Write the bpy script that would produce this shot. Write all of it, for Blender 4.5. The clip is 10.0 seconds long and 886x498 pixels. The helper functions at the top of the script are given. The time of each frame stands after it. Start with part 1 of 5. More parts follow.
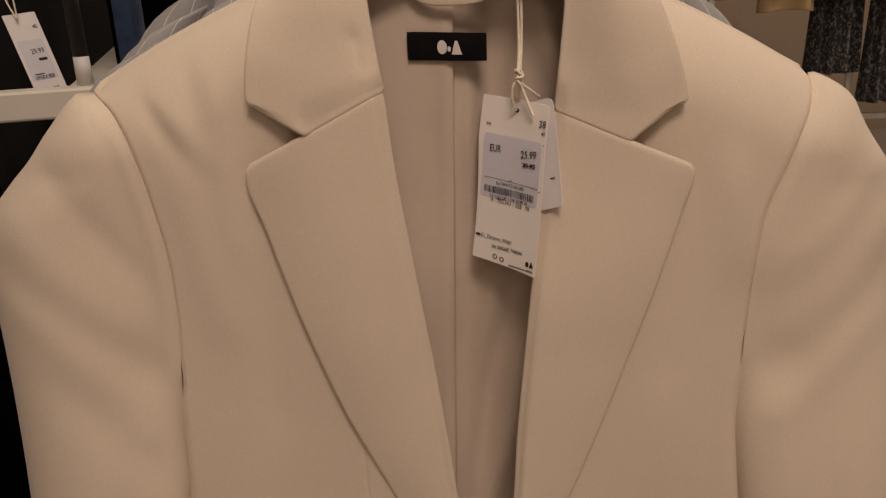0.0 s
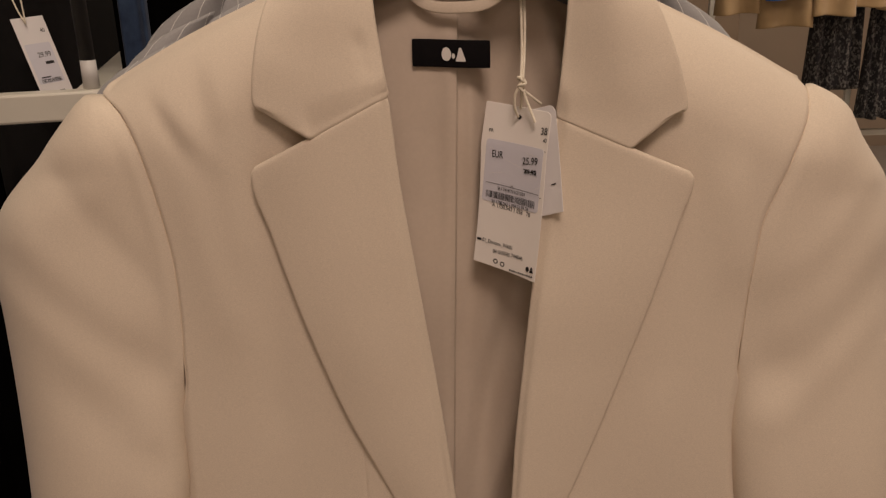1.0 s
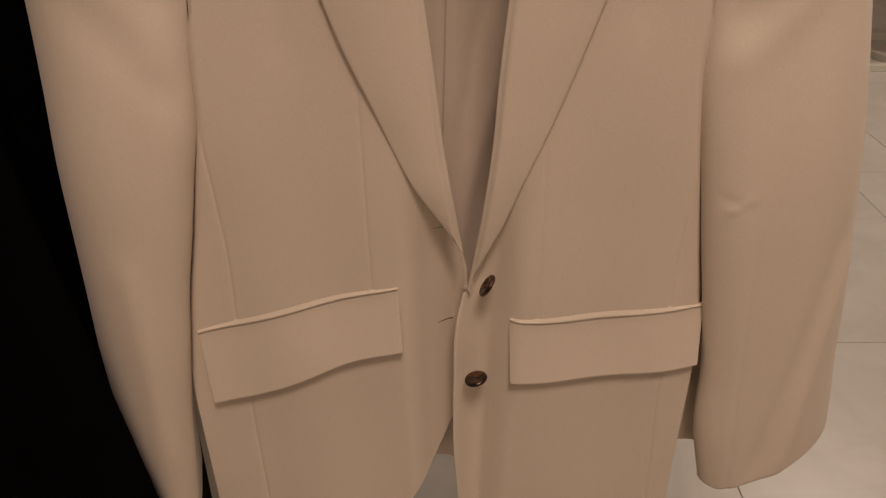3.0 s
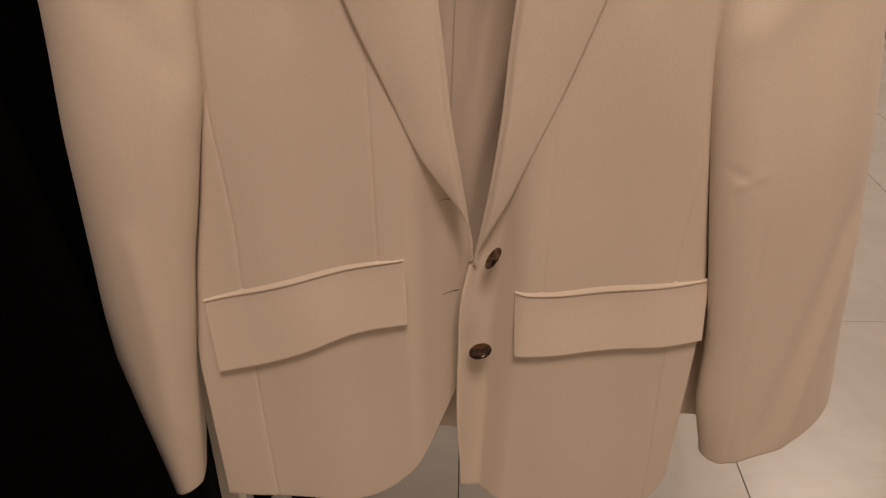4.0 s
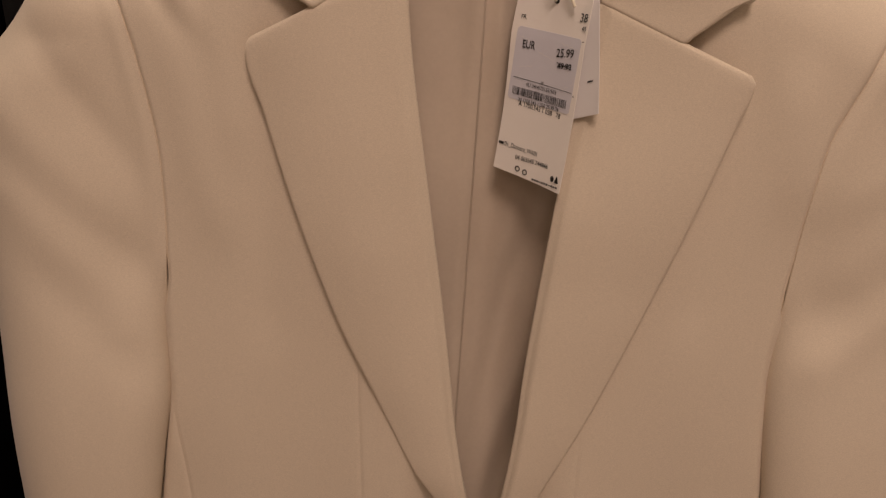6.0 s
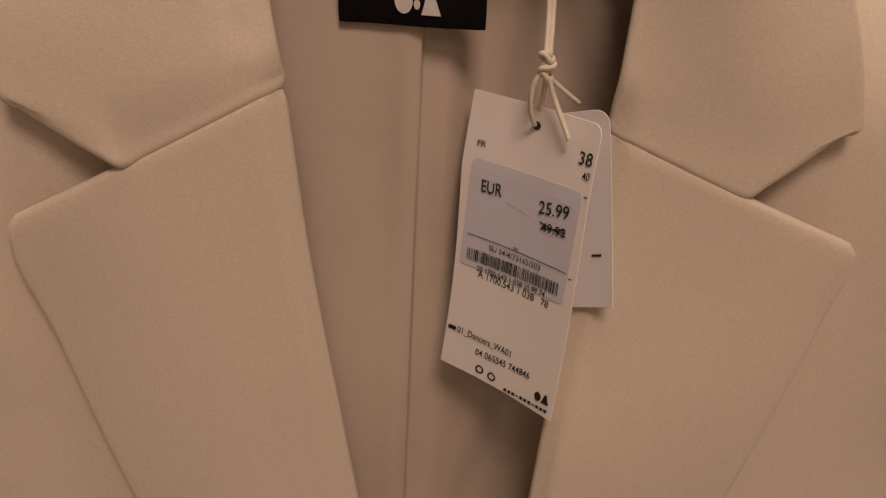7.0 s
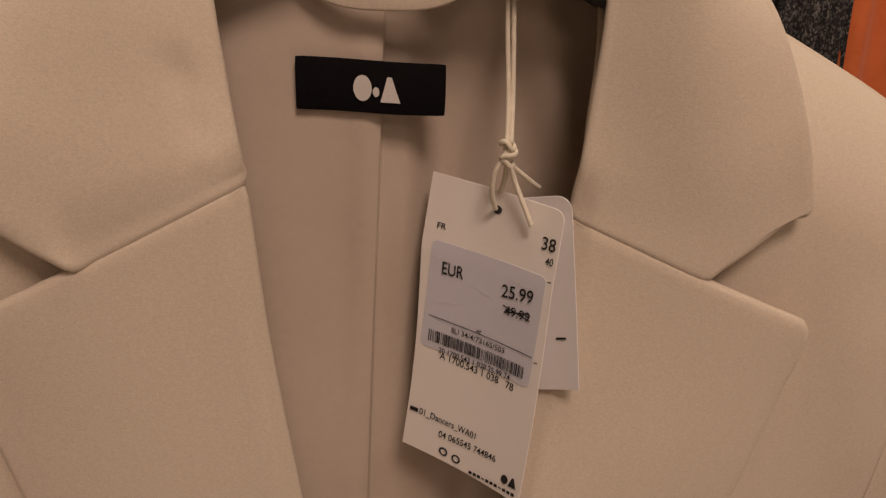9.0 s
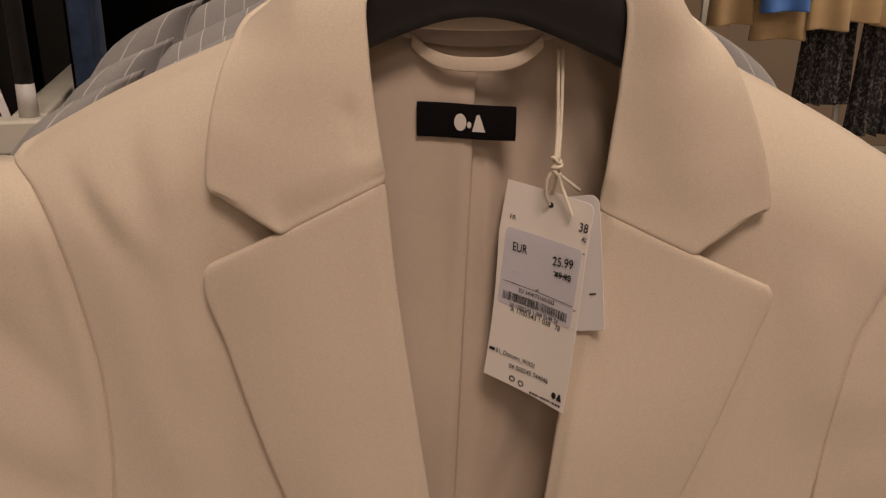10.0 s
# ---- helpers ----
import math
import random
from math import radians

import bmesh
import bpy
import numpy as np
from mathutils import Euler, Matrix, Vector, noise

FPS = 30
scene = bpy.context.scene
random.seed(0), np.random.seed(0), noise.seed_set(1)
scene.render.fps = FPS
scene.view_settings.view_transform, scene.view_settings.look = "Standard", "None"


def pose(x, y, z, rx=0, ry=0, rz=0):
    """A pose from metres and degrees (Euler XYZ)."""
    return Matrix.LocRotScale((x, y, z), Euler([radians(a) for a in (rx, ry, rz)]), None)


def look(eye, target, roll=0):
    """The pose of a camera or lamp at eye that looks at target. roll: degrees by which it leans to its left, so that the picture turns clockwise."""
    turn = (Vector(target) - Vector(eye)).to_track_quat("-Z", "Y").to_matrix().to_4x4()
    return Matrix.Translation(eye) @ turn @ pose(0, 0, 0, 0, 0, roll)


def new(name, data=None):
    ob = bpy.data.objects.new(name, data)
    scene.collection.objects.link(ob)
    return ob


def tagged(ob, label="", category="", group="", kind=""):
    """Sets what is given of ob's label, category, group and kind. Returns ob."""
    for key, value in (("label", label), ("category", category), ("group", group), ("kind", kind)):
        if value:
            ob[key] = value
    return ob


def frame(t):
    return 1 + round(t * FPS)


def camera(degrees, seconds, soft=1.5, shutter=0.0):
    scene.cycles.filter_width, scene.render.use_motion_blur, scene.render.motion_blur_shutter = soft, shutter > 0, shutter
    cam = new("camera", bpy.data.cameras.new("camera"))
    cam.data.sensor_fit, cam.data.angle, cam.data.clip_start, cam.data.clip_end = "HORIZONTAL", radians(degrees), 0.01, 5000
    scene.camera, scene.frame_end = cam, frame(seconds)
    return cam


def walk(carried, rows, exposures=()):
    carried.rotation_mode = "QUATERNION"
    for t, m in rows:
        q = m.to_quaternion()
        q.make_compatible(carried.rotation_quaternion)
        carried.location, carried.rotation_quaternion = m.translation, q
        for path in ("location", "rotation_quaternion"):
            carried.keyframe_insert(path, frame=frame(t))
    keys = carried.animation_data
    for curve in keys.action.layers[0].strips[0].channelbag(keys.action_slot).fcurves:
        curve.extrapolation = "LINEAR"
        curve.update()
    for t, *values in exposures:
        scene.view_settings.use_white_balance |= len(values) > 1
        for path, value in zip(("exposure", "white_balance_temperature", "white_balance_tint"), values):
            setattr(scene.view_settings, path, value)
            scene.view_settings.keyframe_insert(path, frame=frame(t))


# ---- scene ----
cam = camera(58.0, 10.0, 1.3)
PATH = [
    (0, (0.007, 0.016, 1.464), (-0.008, 1.905, 0.808), -2.4),
    (0.5, (0.007, 0.019, 1.467), (-0.006, 1.912, 0.825), -2.1),
    (1, (0.005, 0.009, 1.462), (-0.005, 1.907, 0.832), -1.6),
    (1.3, (0.005, -0.004, 1.452), (-0.003, 1.884, 0.791), -1.4),
    (1.5, (0.005, -0.022, 1.433), (-0.001, 1.86, 0.758), -1.2),
    (1.6, (0.004, -0.027, 1.424), (0.007, 1.85, 0.734), -1.0),
    (2, (0.009, -0.043, 1.403), (0.016, 1.79, 0.603), -0.8),
    (2.5, (0.012, -0.062, 1.37), (0.008, 1.732, 0.486), -0.8),
    (3, (0.018, -0.075, 1.352), (-0.02, 1.669, 0.373), -0.4),
    (3.2, (0.015, -0.076, 1.346), (-0.015, 1.639, 0.317), -0.1),
    (4.3, (0.015, -0.072, 1.356), (-0.033, 1.639, 0.321), 0.4),
    (4.5, (0.016, -0.066, 1.364), (-0.033, 1.683, 0.394), 0.5),
    (5, (0.008, -0.043, 1.388), (-0.003, 1.771, 0.545), 1.1),
    (5.2, (0.015, -0.034, 1.397), (-0.022, 1.788, 0.573), 1.1),
    (6.3, (0.018, 0.111, 1.434), (-0.084, 1.955, 0.667), 1.7),
    (6.5, (0.013, 0.155, 1.437), (-0.04, 2.004, 0.677), 1.3),
    (7, (0.004, 0.231, 1.45), (0.13, 2.064, 0.659), 1.4),
    (7.5, (-0.004, 0.27, 1.448), (0.258, 2.093, 0.67), 1.8),
    (8, (-0.003, 0.278, 1.449), (0.281, 2.105, 0.687), 1.8),
    (8.5, (-0.004, 0.277, 1.45), (0.29, 2.108, 0.7), 1.9),
    (9, (-0.006, 0.241, 1.464), (0.297, 2.086, 0.754), 2.0),
    (9.5, (-0.006, 0.163, 1.481), (0.152, 2.048, 0.83), 0.9),
    (10, (-0.008, 0.123, 1.485), (0.036, 2.016, 0.842), 0.6),
]
EXPOSURES = [(0, 0.18, 6500, 10), (2.0, 0.19, 6550, 11), (3.0, 0.25, 6600, 12), (4.3, 0.41, 6550, 13), (5.2, 0.34, 6600, 12), (6.5, 0.12, 6800, 15), (7.5, -0.06, 7050, 19), (8.5, -0.03, 7050, 19), (9.0, 0.05, 6800, 15), (9.3, 0.11, 6700, 14), (10, 0.15, 6550, 11)]
walk(cam, [(t, look(eye, target, roll)) for t, eye, target, roll in PATH], EXPOSURES)


# ---------- world, lamps, exposure ----------
LAMP = (1.0, 0.76, 0.635)
world = bpy.data.worlds.new("shop_air")
scene.world = world
world.use_nodes = True
world.node_tree.nodes["Background"].inputs[0].default_value = (1.0, 0.78, 0.6, 1)
world.node_tree.nodes["Background"].inputs[1].default_value = 0.02


def ceiling_lamp(x, y, power, colour, size=0.6):
    data = bpy.data.lights.new("ceiling_lamp_light", "AREA")
    data.shape, data.size, data.energy, data.color = "SQUARE", size, power, colour
    ob = new("ceiling_lamp_light", data)
    ob.matrix_world = pose(x, y, 2.965)


PALE = (1.0, 0.83, 0.69)
WARM = (1.0, 0.86, 0.66)
LAMPS = [(0.21, -0.79, 22.2, LAMP), (0.1, -2.4, 8, LAMP), (0.10, 0.30, 6.3, WARM), (-1.9, 0.9, 1.2, LAMP), (2.3, 2.0, 14, PALE), (2.4, 3.7, 20, PALE), (4.4, 2.4, 16, LAMP)]
for lx, ly, lp, lc in LAMPS:
    ceiling_lamp(lx, ly, lp, lc)


# ---------- materials ----------
def material(name):
    m = bpy.data.materials.new(name)
    m.use_nodes = True
    t = m.node_tree
    return m, t, t.nodes["Principled BSDF"]


def nd(t, kind, **values):
    n = t.nodes.new(kind)
    for k, v in values.items():
        n.inputs[k].default_value = v
    return n


def coords(t, scale=(1, 1, 1)):
    c = t.nodes.new("ShaderNodeTexCoord")
    mp = t.nodes.new("ShaderNodeMapping")
    mp.inputs["Scale"].default_value = scale
    t.links.new(c.outputs["Object"], mp.inputs["Vector"])
    return mp.outputs["Vector"]


def cloth(name, colour, other, rough=0.9, weave=(900, 900, 900), relief=0.25, blot=18, sheen=0.25, stretch=(1, 1, 1), spec=0.25):
    """Woven cloth: fine thread relief, soft blotches, a little sheen."""
    m, t, b = material(name)
    v = coords(t, stretch)
    big = nd(t, "ShaderNodeTexNoise", Scale=blot, Detail=4.0, Roughness=0.6)
    fine = nd(t, "ShaderNodeTexNoise", Scale=weave[0], Detail=2.0, Roughness=0.7)
    mid = nd(t, "ShaderNodeTexNoise", Scale=weave[0] * 0.22, Detail=3.0, Roughness=0.6)
    for n in (big, fine, mid):
        t.links.new(v, n.inputs["Vector"])
    mix = t.nodes.new("ShaderNodeMix")
    mix.data_type = "RGBA"
    mix.inputs[6].default_value, mix.inputs[7].default_value = (*colour, 1), (*other, 1)
    ramp = nd(t, "ShaderNodeMapRange")
    ramp.inputs["From Min"].default_value, ramp.inputs["From Max"].default_value = 0.3, 0.7
    t.links.new(big.outputs["Fac"], ramp.inputs["Value"])
    t.links.new(ramp.outputs["Result"], mix.inputs[0])
    add = t.nodes.new("ShaderNodeMath")
    add.operation = "ADD"
    t.links.new(fine.outputs["Fac"], add.inputs[0])
    t.links.new(mid.outputs["Fac"], add.inputs[1])
    bump = nd(t, "ShaderNodeBump", Strength=relief, Distance=0.0006)
    t.links.new(add.outputs[0], bump.inputs["Height"])
    t.links.new(bump.outputs["Normal"], b.inputs["Normal"])
    fleck = t.nodes.new("ShaderNodeMapRange")
    fleck.inputs["From Min"].default_value, fleck.inputs["From Max"].default_value = 0.3, 0.7
    fleck.inputs["To Min"].default_value, fleck.inputs["To Max"].default_value = 0.98, 1.02
    t.links.new(mid.outputs["Fac"], fleck.inputs["Value"])
    tint = t.nodes.new("ShaderNodeVectorMath")
    tint.operation = "SCALE"
    t.links.new(mix.outputs[2], tint.inputs[0])
    t.links.new(fleck.outputs["Result"], tint.inputs["Scale"])
    t.links.new(tint.outputs["Vector"], b.inputs["Base Color"])
    b.inputs["Roughness"].default_value = rough
    b.inputs["Sheen Weight"].default_value = sheen
    b.inputs["Sheen Roughness"].default_value = 0.5
    b.inputs["Specular IOR Level"].default_value = spec
    return m


def plain(name, colour, rough=0.5, metal=0.0, grain=60, amount=0.12, relief=0.05):
    m, t, b = material(name)
    v = coords(t)
    n = nd(t, "ShaderNodeTexNoise", Scale=grain, Detail=4.0, Roughness=0.6)
    t.links.new(v, n.inputs["Vector"])
    mix = t.nodes.new("ShaderNodeMix")
    mix.data_type = "RGBA"
    mix.inputs[6].default_value = (*[c * (1 - amount) for c in colour], 1)
    mix.inputs[7].default_value = (*[min(1, c * (1 + amount)) for c in colour], 1)
    t.links.new(n.outputs["Fac"], mix.inputs[0])
    t.links.new(mix.outputs[2], b.inputs["Base Color"])
    bump = nd(t, "ShaderNodeBump", Strength=relief, Distance=0.001)
    t.links.new(n.outputs["Fac"], bump.inputs["Height"])
    t.links.new(bump.outputs["Normal"], b.inputs["Normal"])
    b.inputs["Roughness"].default_value, b.inputs["Metallic"].default_value = rough, metal
    return m


def crepe(name, colour, other):
    """Cream suiting: a tight weave with short slubs along the weft, faint blotches and a soft nap."""
    m, t, b = material(name)
    fine = nd(t, "ShaderNodeTexNoise", Scale=2100.0, Detail=1.0, Roughness=0.5)
    slub = nd(t, "ShaderNodeTexNoise", Scale=1.0, Detail=3.0, Roughness=0.65)
    big = nd(t, "ShaderNodeTexNoise", Scale=9.0, Detail=4.0, Roughness=0.6)
    t.links.new(coords(t), fine.inputs["Vector"])
    t.links.new(coords(t, (800, 800, 1900)), slub.inputs["Vector"])
    t.links.new(coords(t), big.inputs["Vector"])
    mix = t.nodes.new("ShaderNodeMix")
    mix.data_type = "RGBA"
    mix.inputs[6].default_value, mix.inputs[7].default_value = (*colour, 1), (*other, 1)
    t.links.new(big.outputs["Fac"], mix.inputs[0])
    add = nd(t, "ShaderNodeMath")
    add.operation = "MULTIPLY_ADD"
    add.inputs[1].default_value = 0.8
    t.links.new(fine.outputs["Fac"], add.inputs[0])
    t.links.new(slub.outputs["Fac"], add.inputs[2])
    # weave grain and the nap's tiny glints, both put into the colour
    fleck = nd(t, "ShaderNodeMapRange")
    fleck.inputs["From Min"].default_value, fleck.inputs["From Max"].default_value = 0.55, 1.25
    fleck.inputs["To Min"].default_value, fleck.inputs["To Max"].default_value = 0.90, 1.09
    t.links.new(add.outputs[0], fleck.inputs["Value"])
    tint = t.nodes.new("ShaderNodeVectorMath")
    tint.operation = "SCALE"
    t.links.new(mix.outputs[2], tint.inputs[0])
    t.links.new(fleck.outputs["Result"], tint.inputs["Scale"])
    t.links.new(tint.outputs["Vector"], b.inputs["Base Color"])
    bump = nd(t, "ShaderNodeBump", Strength=0.16, Distance=0.0003)
    t.links.new(add.outputs[0], bump.inputs["Height"])
    t.links.new(bump.outputs["Normal"], b.inputs["Normal"])
    b.inputs["Roughness"].default_value = 0.9
    b.inputs["Sheen Weight"].default_value = 0.15
    b.inputs["Sheen Roughness"].default_value = 0.5
    b.inputs["Specular IOR Level"].default_value = 0.2
    return m


CREAM = crepe("cream_crepe", (0.725, 0.635, 0.515), (0.690, 0.600, 0.487))
LINING = cloth("beige_satin_lining", (0.62, 0.53, 0.437), (0.585, 0.495, 0.405), 0.42, (1600, 0, 0), 0.05, 30, 0.05)
MAUVE = cloth("taupe_tape", (0.44, 0.36, 0.33), (0.40, 0.33, 0.30), 0.6, (900, 0, 0), 0.2, 40)
BLACK_CLOTH = cloth("black_cloth", (0.0020, 0.0018, 0.0018), (0.0028, 0.0025, 0.0025), 0.95, (700, 0, 0), 0.3, 20, 0.0, spec=0.01)
BLACK_SOFT = cloth("washed_black_cloth", (0.010, 0.0095, 0.0095), (0.014, 0.013, 0.013), 0.9, (500, 0, 0), 0.3, 12, 0.02, spec=0.08)
LABEL_BLACK = cloth("woven_black_label", (0.0045, 0.004, 0.0048), (0.007, 0.006, 0.007), 0.8, (1800, 0, 0), 0.4, 60, 0.0, spec=0.12)
DENIM = cloth("blue_denim", (0.018, 0.032, 0.07), (0.035, 0.06, 0.115), 0.9, (420, 0, 0), 0.5, 50, 0.1)
TAN = cloth("tan_cotton", (0.42, 0.29, 0.15), (0.36, 0.24, 0.12), 0.9, (300, 0, 0), 0.3, 8)
BLUE = cloth("bright_blue_cotton", (0.08, 0.20, 0.55), (0.06, 0.16, 0.46), 0.9, (300, 0, 0), 0.3, 8)
ORANGE = cloth("orange_satin", (0.72, 0.17, 0.05), (0.62, 0.13, 0.035), 0.5, (300, 0, 0), 0.2, 6)
WHITE_CLOTH = cloth("white_cotton", (0.8, 0.78, 0.76), (0.74, 0.72, 0.7), 0.9, (300, 0, 0), 0.2, 6)
CORD = cloth("cream_cord", (0.88, 0.82, 0.68), (0.80, 0.73, 0.58), 0.8, (2500, 0, 0), 0.5, 300)
PAPER = plain("tag_card", (0.93, 0.89, 0.84), 0.55, 0, 90, 0.02, 0.02)
PAPER_BACK = plain("tag_card_back", (0.82, 0.80, 0.80), 0.5, 0, 90, 0.02, 0.02)
STICKER = plain("price_sticker", (0.70, 0.70, 0.77), 0.45, 0, 160, 0.03, 0.02)
INK = plain("black_ink", (0.015, 0.014, 0.016), 0.6, 0, 300, 0.1, 0)
LOGO_WHITE = plain("white_thread", (0.75, 0.72, 0.68), 0.8, 0, 1500, 0.15, 0.3)
RACK_WHITE = plain("white_powder_coat", (0.72, 0.69, 0.60), 0.4, 0, 40, 0.05, 0.04)
HANGER_BLACK = plain("black_plastic", (0.012, 0.012, 0.013), 0.42, 0, 200, 0.15, 0.05)
RUBBER = plain("dark_tube", (0.03, 0.028, 0.028), 0.6, 0, 100, 0.15, 0.1)
SOCKET = plain("grey_white_socket", (0.60, 0.58, 0.56), 0.45, 0, 80, 0.05, 0.03)
STEEL = plain("brushed_steel", (0.6, 0.6, 0.6), 0.3, 1.0, 300, 0.1, 0.05)
WALL = plain("beige_wall_paint", (0.56, 0.45, 0.34), 0.8, 0, 3, 0.06, 0.05)
CEIL = plain("white_ceiling_board", (0.75, 0.73, 0.70), 0.9, 0, 20, 0.04, 0.1)
WOODPANEL = plain("brown_wall_panel", (0.34, 0.25, 0.17), 0.55, 0, 6, 0.12, 0.06)
DARK_UNIT = plain("black_wall_unit", (0.02, 0.019, 0.019), 0.7, 0, 30, 0.1, 0.03)
GROUT = plain("grey_grout", (0.24, 0.22, 0.20), 0.9, 0, 200, 0.15, 0.2)


def tortoise():
    m, t, b = material("tortoise_button")
    v = coords(t)
    n = nd(t, "ShaderNodeTexNoise", Scale=120.0, Detail=2.0, Distortion=0.8)
    t.links.new(v, n.inputs["Vector"])
    r = t.nodes.new("ShaderNodeValToRGB")
    r.color_ramp.elements[0].position, r.color_ramp.elements[0].color = 0.4, (0.012, 0.006, 0.004, 1)
    r.color_ramp.elements[1].position, r.color_ramp.elements[1].color = 0.75, (0.16, 0.065, 0.025, 1)
    t.links.new(n.outputs["Fac"], r.inputs["Fac"])
    t.links.new(r.outputs["Color"], b.inputs["Base Color"])
    b.inputs["Roughness"].default_value = 0.22
    return m


def marble_tile():
    m, t, b = material("pale_marble_tile")
    v = coords(t)
    info = t.nodes.new("ShaderNodeObjectInfo")
    shift = t.nodes.new("ShaderNodeVectorMath")
    shift.operation = "MULTIPLY_ADD"
    t.links.new(info.outputs["Random"], shift.inputs[0])
    shift.inputs[1].default_value = (31, 17, 5)
    t.links.new(v, shift.inputs[2])
    cloud = nd(t, "ShaderNodeTexNoise", Scale=3.2, Detail=6.0, Roughness=0.6, Distortion=1.0)
    vein = nd(t, "ShaderNodeTexNoise", Scale=1.6, Detail=4.0, Roughness=0.6, Distortion=1.0)
    for n in (cloud, vein):
        t.links.new(shift.outputs["Vector"], n.inputs["Vector"])
    r = t.nodes.new("ShaderNodeValToRGB")
    r.color_ramp.elements[0].position, r.color_ramp.elements[0].color = 0.3, (0.58, 0.55, 0.50, 1)
    r.color_ramp.elements[1].position, r.color_ramp.elements[1].color = 0.7, (0.68, 0.65, 0.60, 1)
    t.links.new(cloud.outputs["Fac"], r.inputs["Fac"])
    r2 = t.nodes.new("ShaderNodeValToRGB")
    r2.color_ramp.elements[0].position, r2.color_ramp.elements[0].color = 0.485, (1, 1, 1, 1)
    r2.color_ramp.elements[1].position, r2.color_ramp.elements[1].color = 0.52, (1, 1, 1, 1)
    e = r2.color_ramp.elements.new(0.5)
    e.color = (0.965, 0.96, 0.955, 1)
    t.links.new(vein.outputs["Fac"], r2.inputs["Fac"])
    mix = t.nodes.new("ShaderNodeMix")
    mix.data_type, mix.blend_type = "RGBA", "MULTIPLY"
    mix.inputs[0].default_value = 1.0
    t.links.new(r.outputs["Color"], mix.inputs[6])
    t.links.new(r2.outputs["Color"], mix.inputs[7])
    t.links.new(mix.outputs[2], b.inputs["Base Color"])
    b.inputs["Roughness"].default_value = 0.3
    bump = nd(t, "ShaderNodeBump", Strength=0.04, Distance=0.002)
    t.links.new(cloud.outputs["Fac"], bump.inputs["Height"])
    t.links.new(bump.outputs["Normal"], b.inputs["Normal"])
    return m


def pinstripe():
    m, t, b = material("grey_pinstripe_wool")
    c = t.nodes.new("ShaderNodeUVMap")
    sep = t.nodes.new("ShaderNodeSeparateXYZ")
    t.links.new(c.outputs["UV"], sep.inputs[0])
    fr = t.nodes.new("ShaderNodeMath")
    fr.operation = "FRACT"
    t.links.new(sep.outputs["X"], fr.inputs[0])
    lt = t.nodes.new("ShaderNodeMath")
    lt.operation = "LESS_THAN"
    lt.inputs[1].default_value = 0.05
    t.links.new(fr.outputs[0], lt.inputs[0])
    v = coords(t)
    n = nd(t, "ShaderNodeTexNoise", Scale=600.0, Detail=3.0)
    big = nd(t, "ShaderNodeTexNoise", Scale=25.0, Detail=3.0)
    t.links.new(v, n.inputs["Vector"])
    t.links.new(v, big.inputs["Vector"])
    base = t.nodes.new("ShaderNodeMix")
    base.data_type = "RGBA"
    base.inputs[6].default_value, base.inputs[7].default_value = (0.30, 0.295, 0.30, 1), (0.38, 0.37, 0.37, 1)
    t.links.new(n.outputs["Fac"], base.inputs[0])
    mix = t.nodes.new("ShaderNodeMix")
    mix.data_type = "RGBA"
    mix.inputs[7].default_value = (0.66, 0.65, 0.63, 1)
    t.links.new(lt.outputs[0], mix.inputs[0])
    t.links.new(base.outputs[2], mix.inputs[6])
    t.links.new(mix.outputs[2], b.inputs["Base Color"])
    bump = nd(t, "ShaderNodeBump", Strength=0.3, Distance=0.0006)
    t.links.new(n.outputs["Fac"], bump.inputs["Height"])
    t.links.new(bump.outputs["Normal"], b.inputs["Normal"])
    b.inputs["Roughness"].default_value = 0.9
    b.inputs["Sheen Weight"].default_value = 0.2
    return m


def tweed():
    m, t, b = material("black_white_tweed")
    v = coords(t, (1, 1, 0.7))
    n = nd(t, "ShaderNodeTexVoronoi", Scale=110.0, Randomness=1.0)
    n2 = nd(t, "ShaderNodeTexNoise", Scale=30.0, Detail=4.0, Roughness=0.75)
    t.links.new(v, n.inputs["Vector"])
    t.links.new(v, n2.inputs["Vector"])
    sep = t.nodes.new("ShaderNodeSeparateColor")
    t.links.new(n.outputs["Color"], sep.inputs[0])
    mul = t.nodes.new("ShaderNodeMath")
    mul.operation = "MULTIPLY"
    t.links.new(sep.outputs[0], mul.inputs[0])
    t.links.new(n2.outputs["Fac"], mul.inputs[1])
    r = t.nodes.new("ShaderNodeValToRGB")
    r.color_ramp.elements[0].position, r.color_ramp.elements[0].color = 0.25, (0.02, 0.018, 0.02, 1)
    r.color_ramp.elements[1].position, r.color_ramp.elements[1].color = 0.55, (0.20, 0.185, 0.17, 1)
    t.links.new(mul.outputs[0], r.inputs["Fac"])
    t.links.new(r.outputs["Color"], b.inputs["Base Color"])
    bump = nd(t, "ShaderNodeBump", Strength=1.0, Distance=0.012)
    t.links.new(mul.outputs[0], bump.inputs["Height"])
    t.links.new(bump.outputs["Normal"], b.inputs["Normal"])
    b.inputs["Roughness"].default_value = 0.95
    return m


BUTTON, MARBLE, PIN, TWEED = tortoise(), marble_tile(), pinstripe(), tweed()


# ---------- mesh helpers ----------
def thing(name, label, category, at=(0, 0, 0), group="", kind=""):
    ob = new(name)
    ob.empty_display_size = 0.05
    ob.location = at
    return tagged(ob, label, category, group, kind)


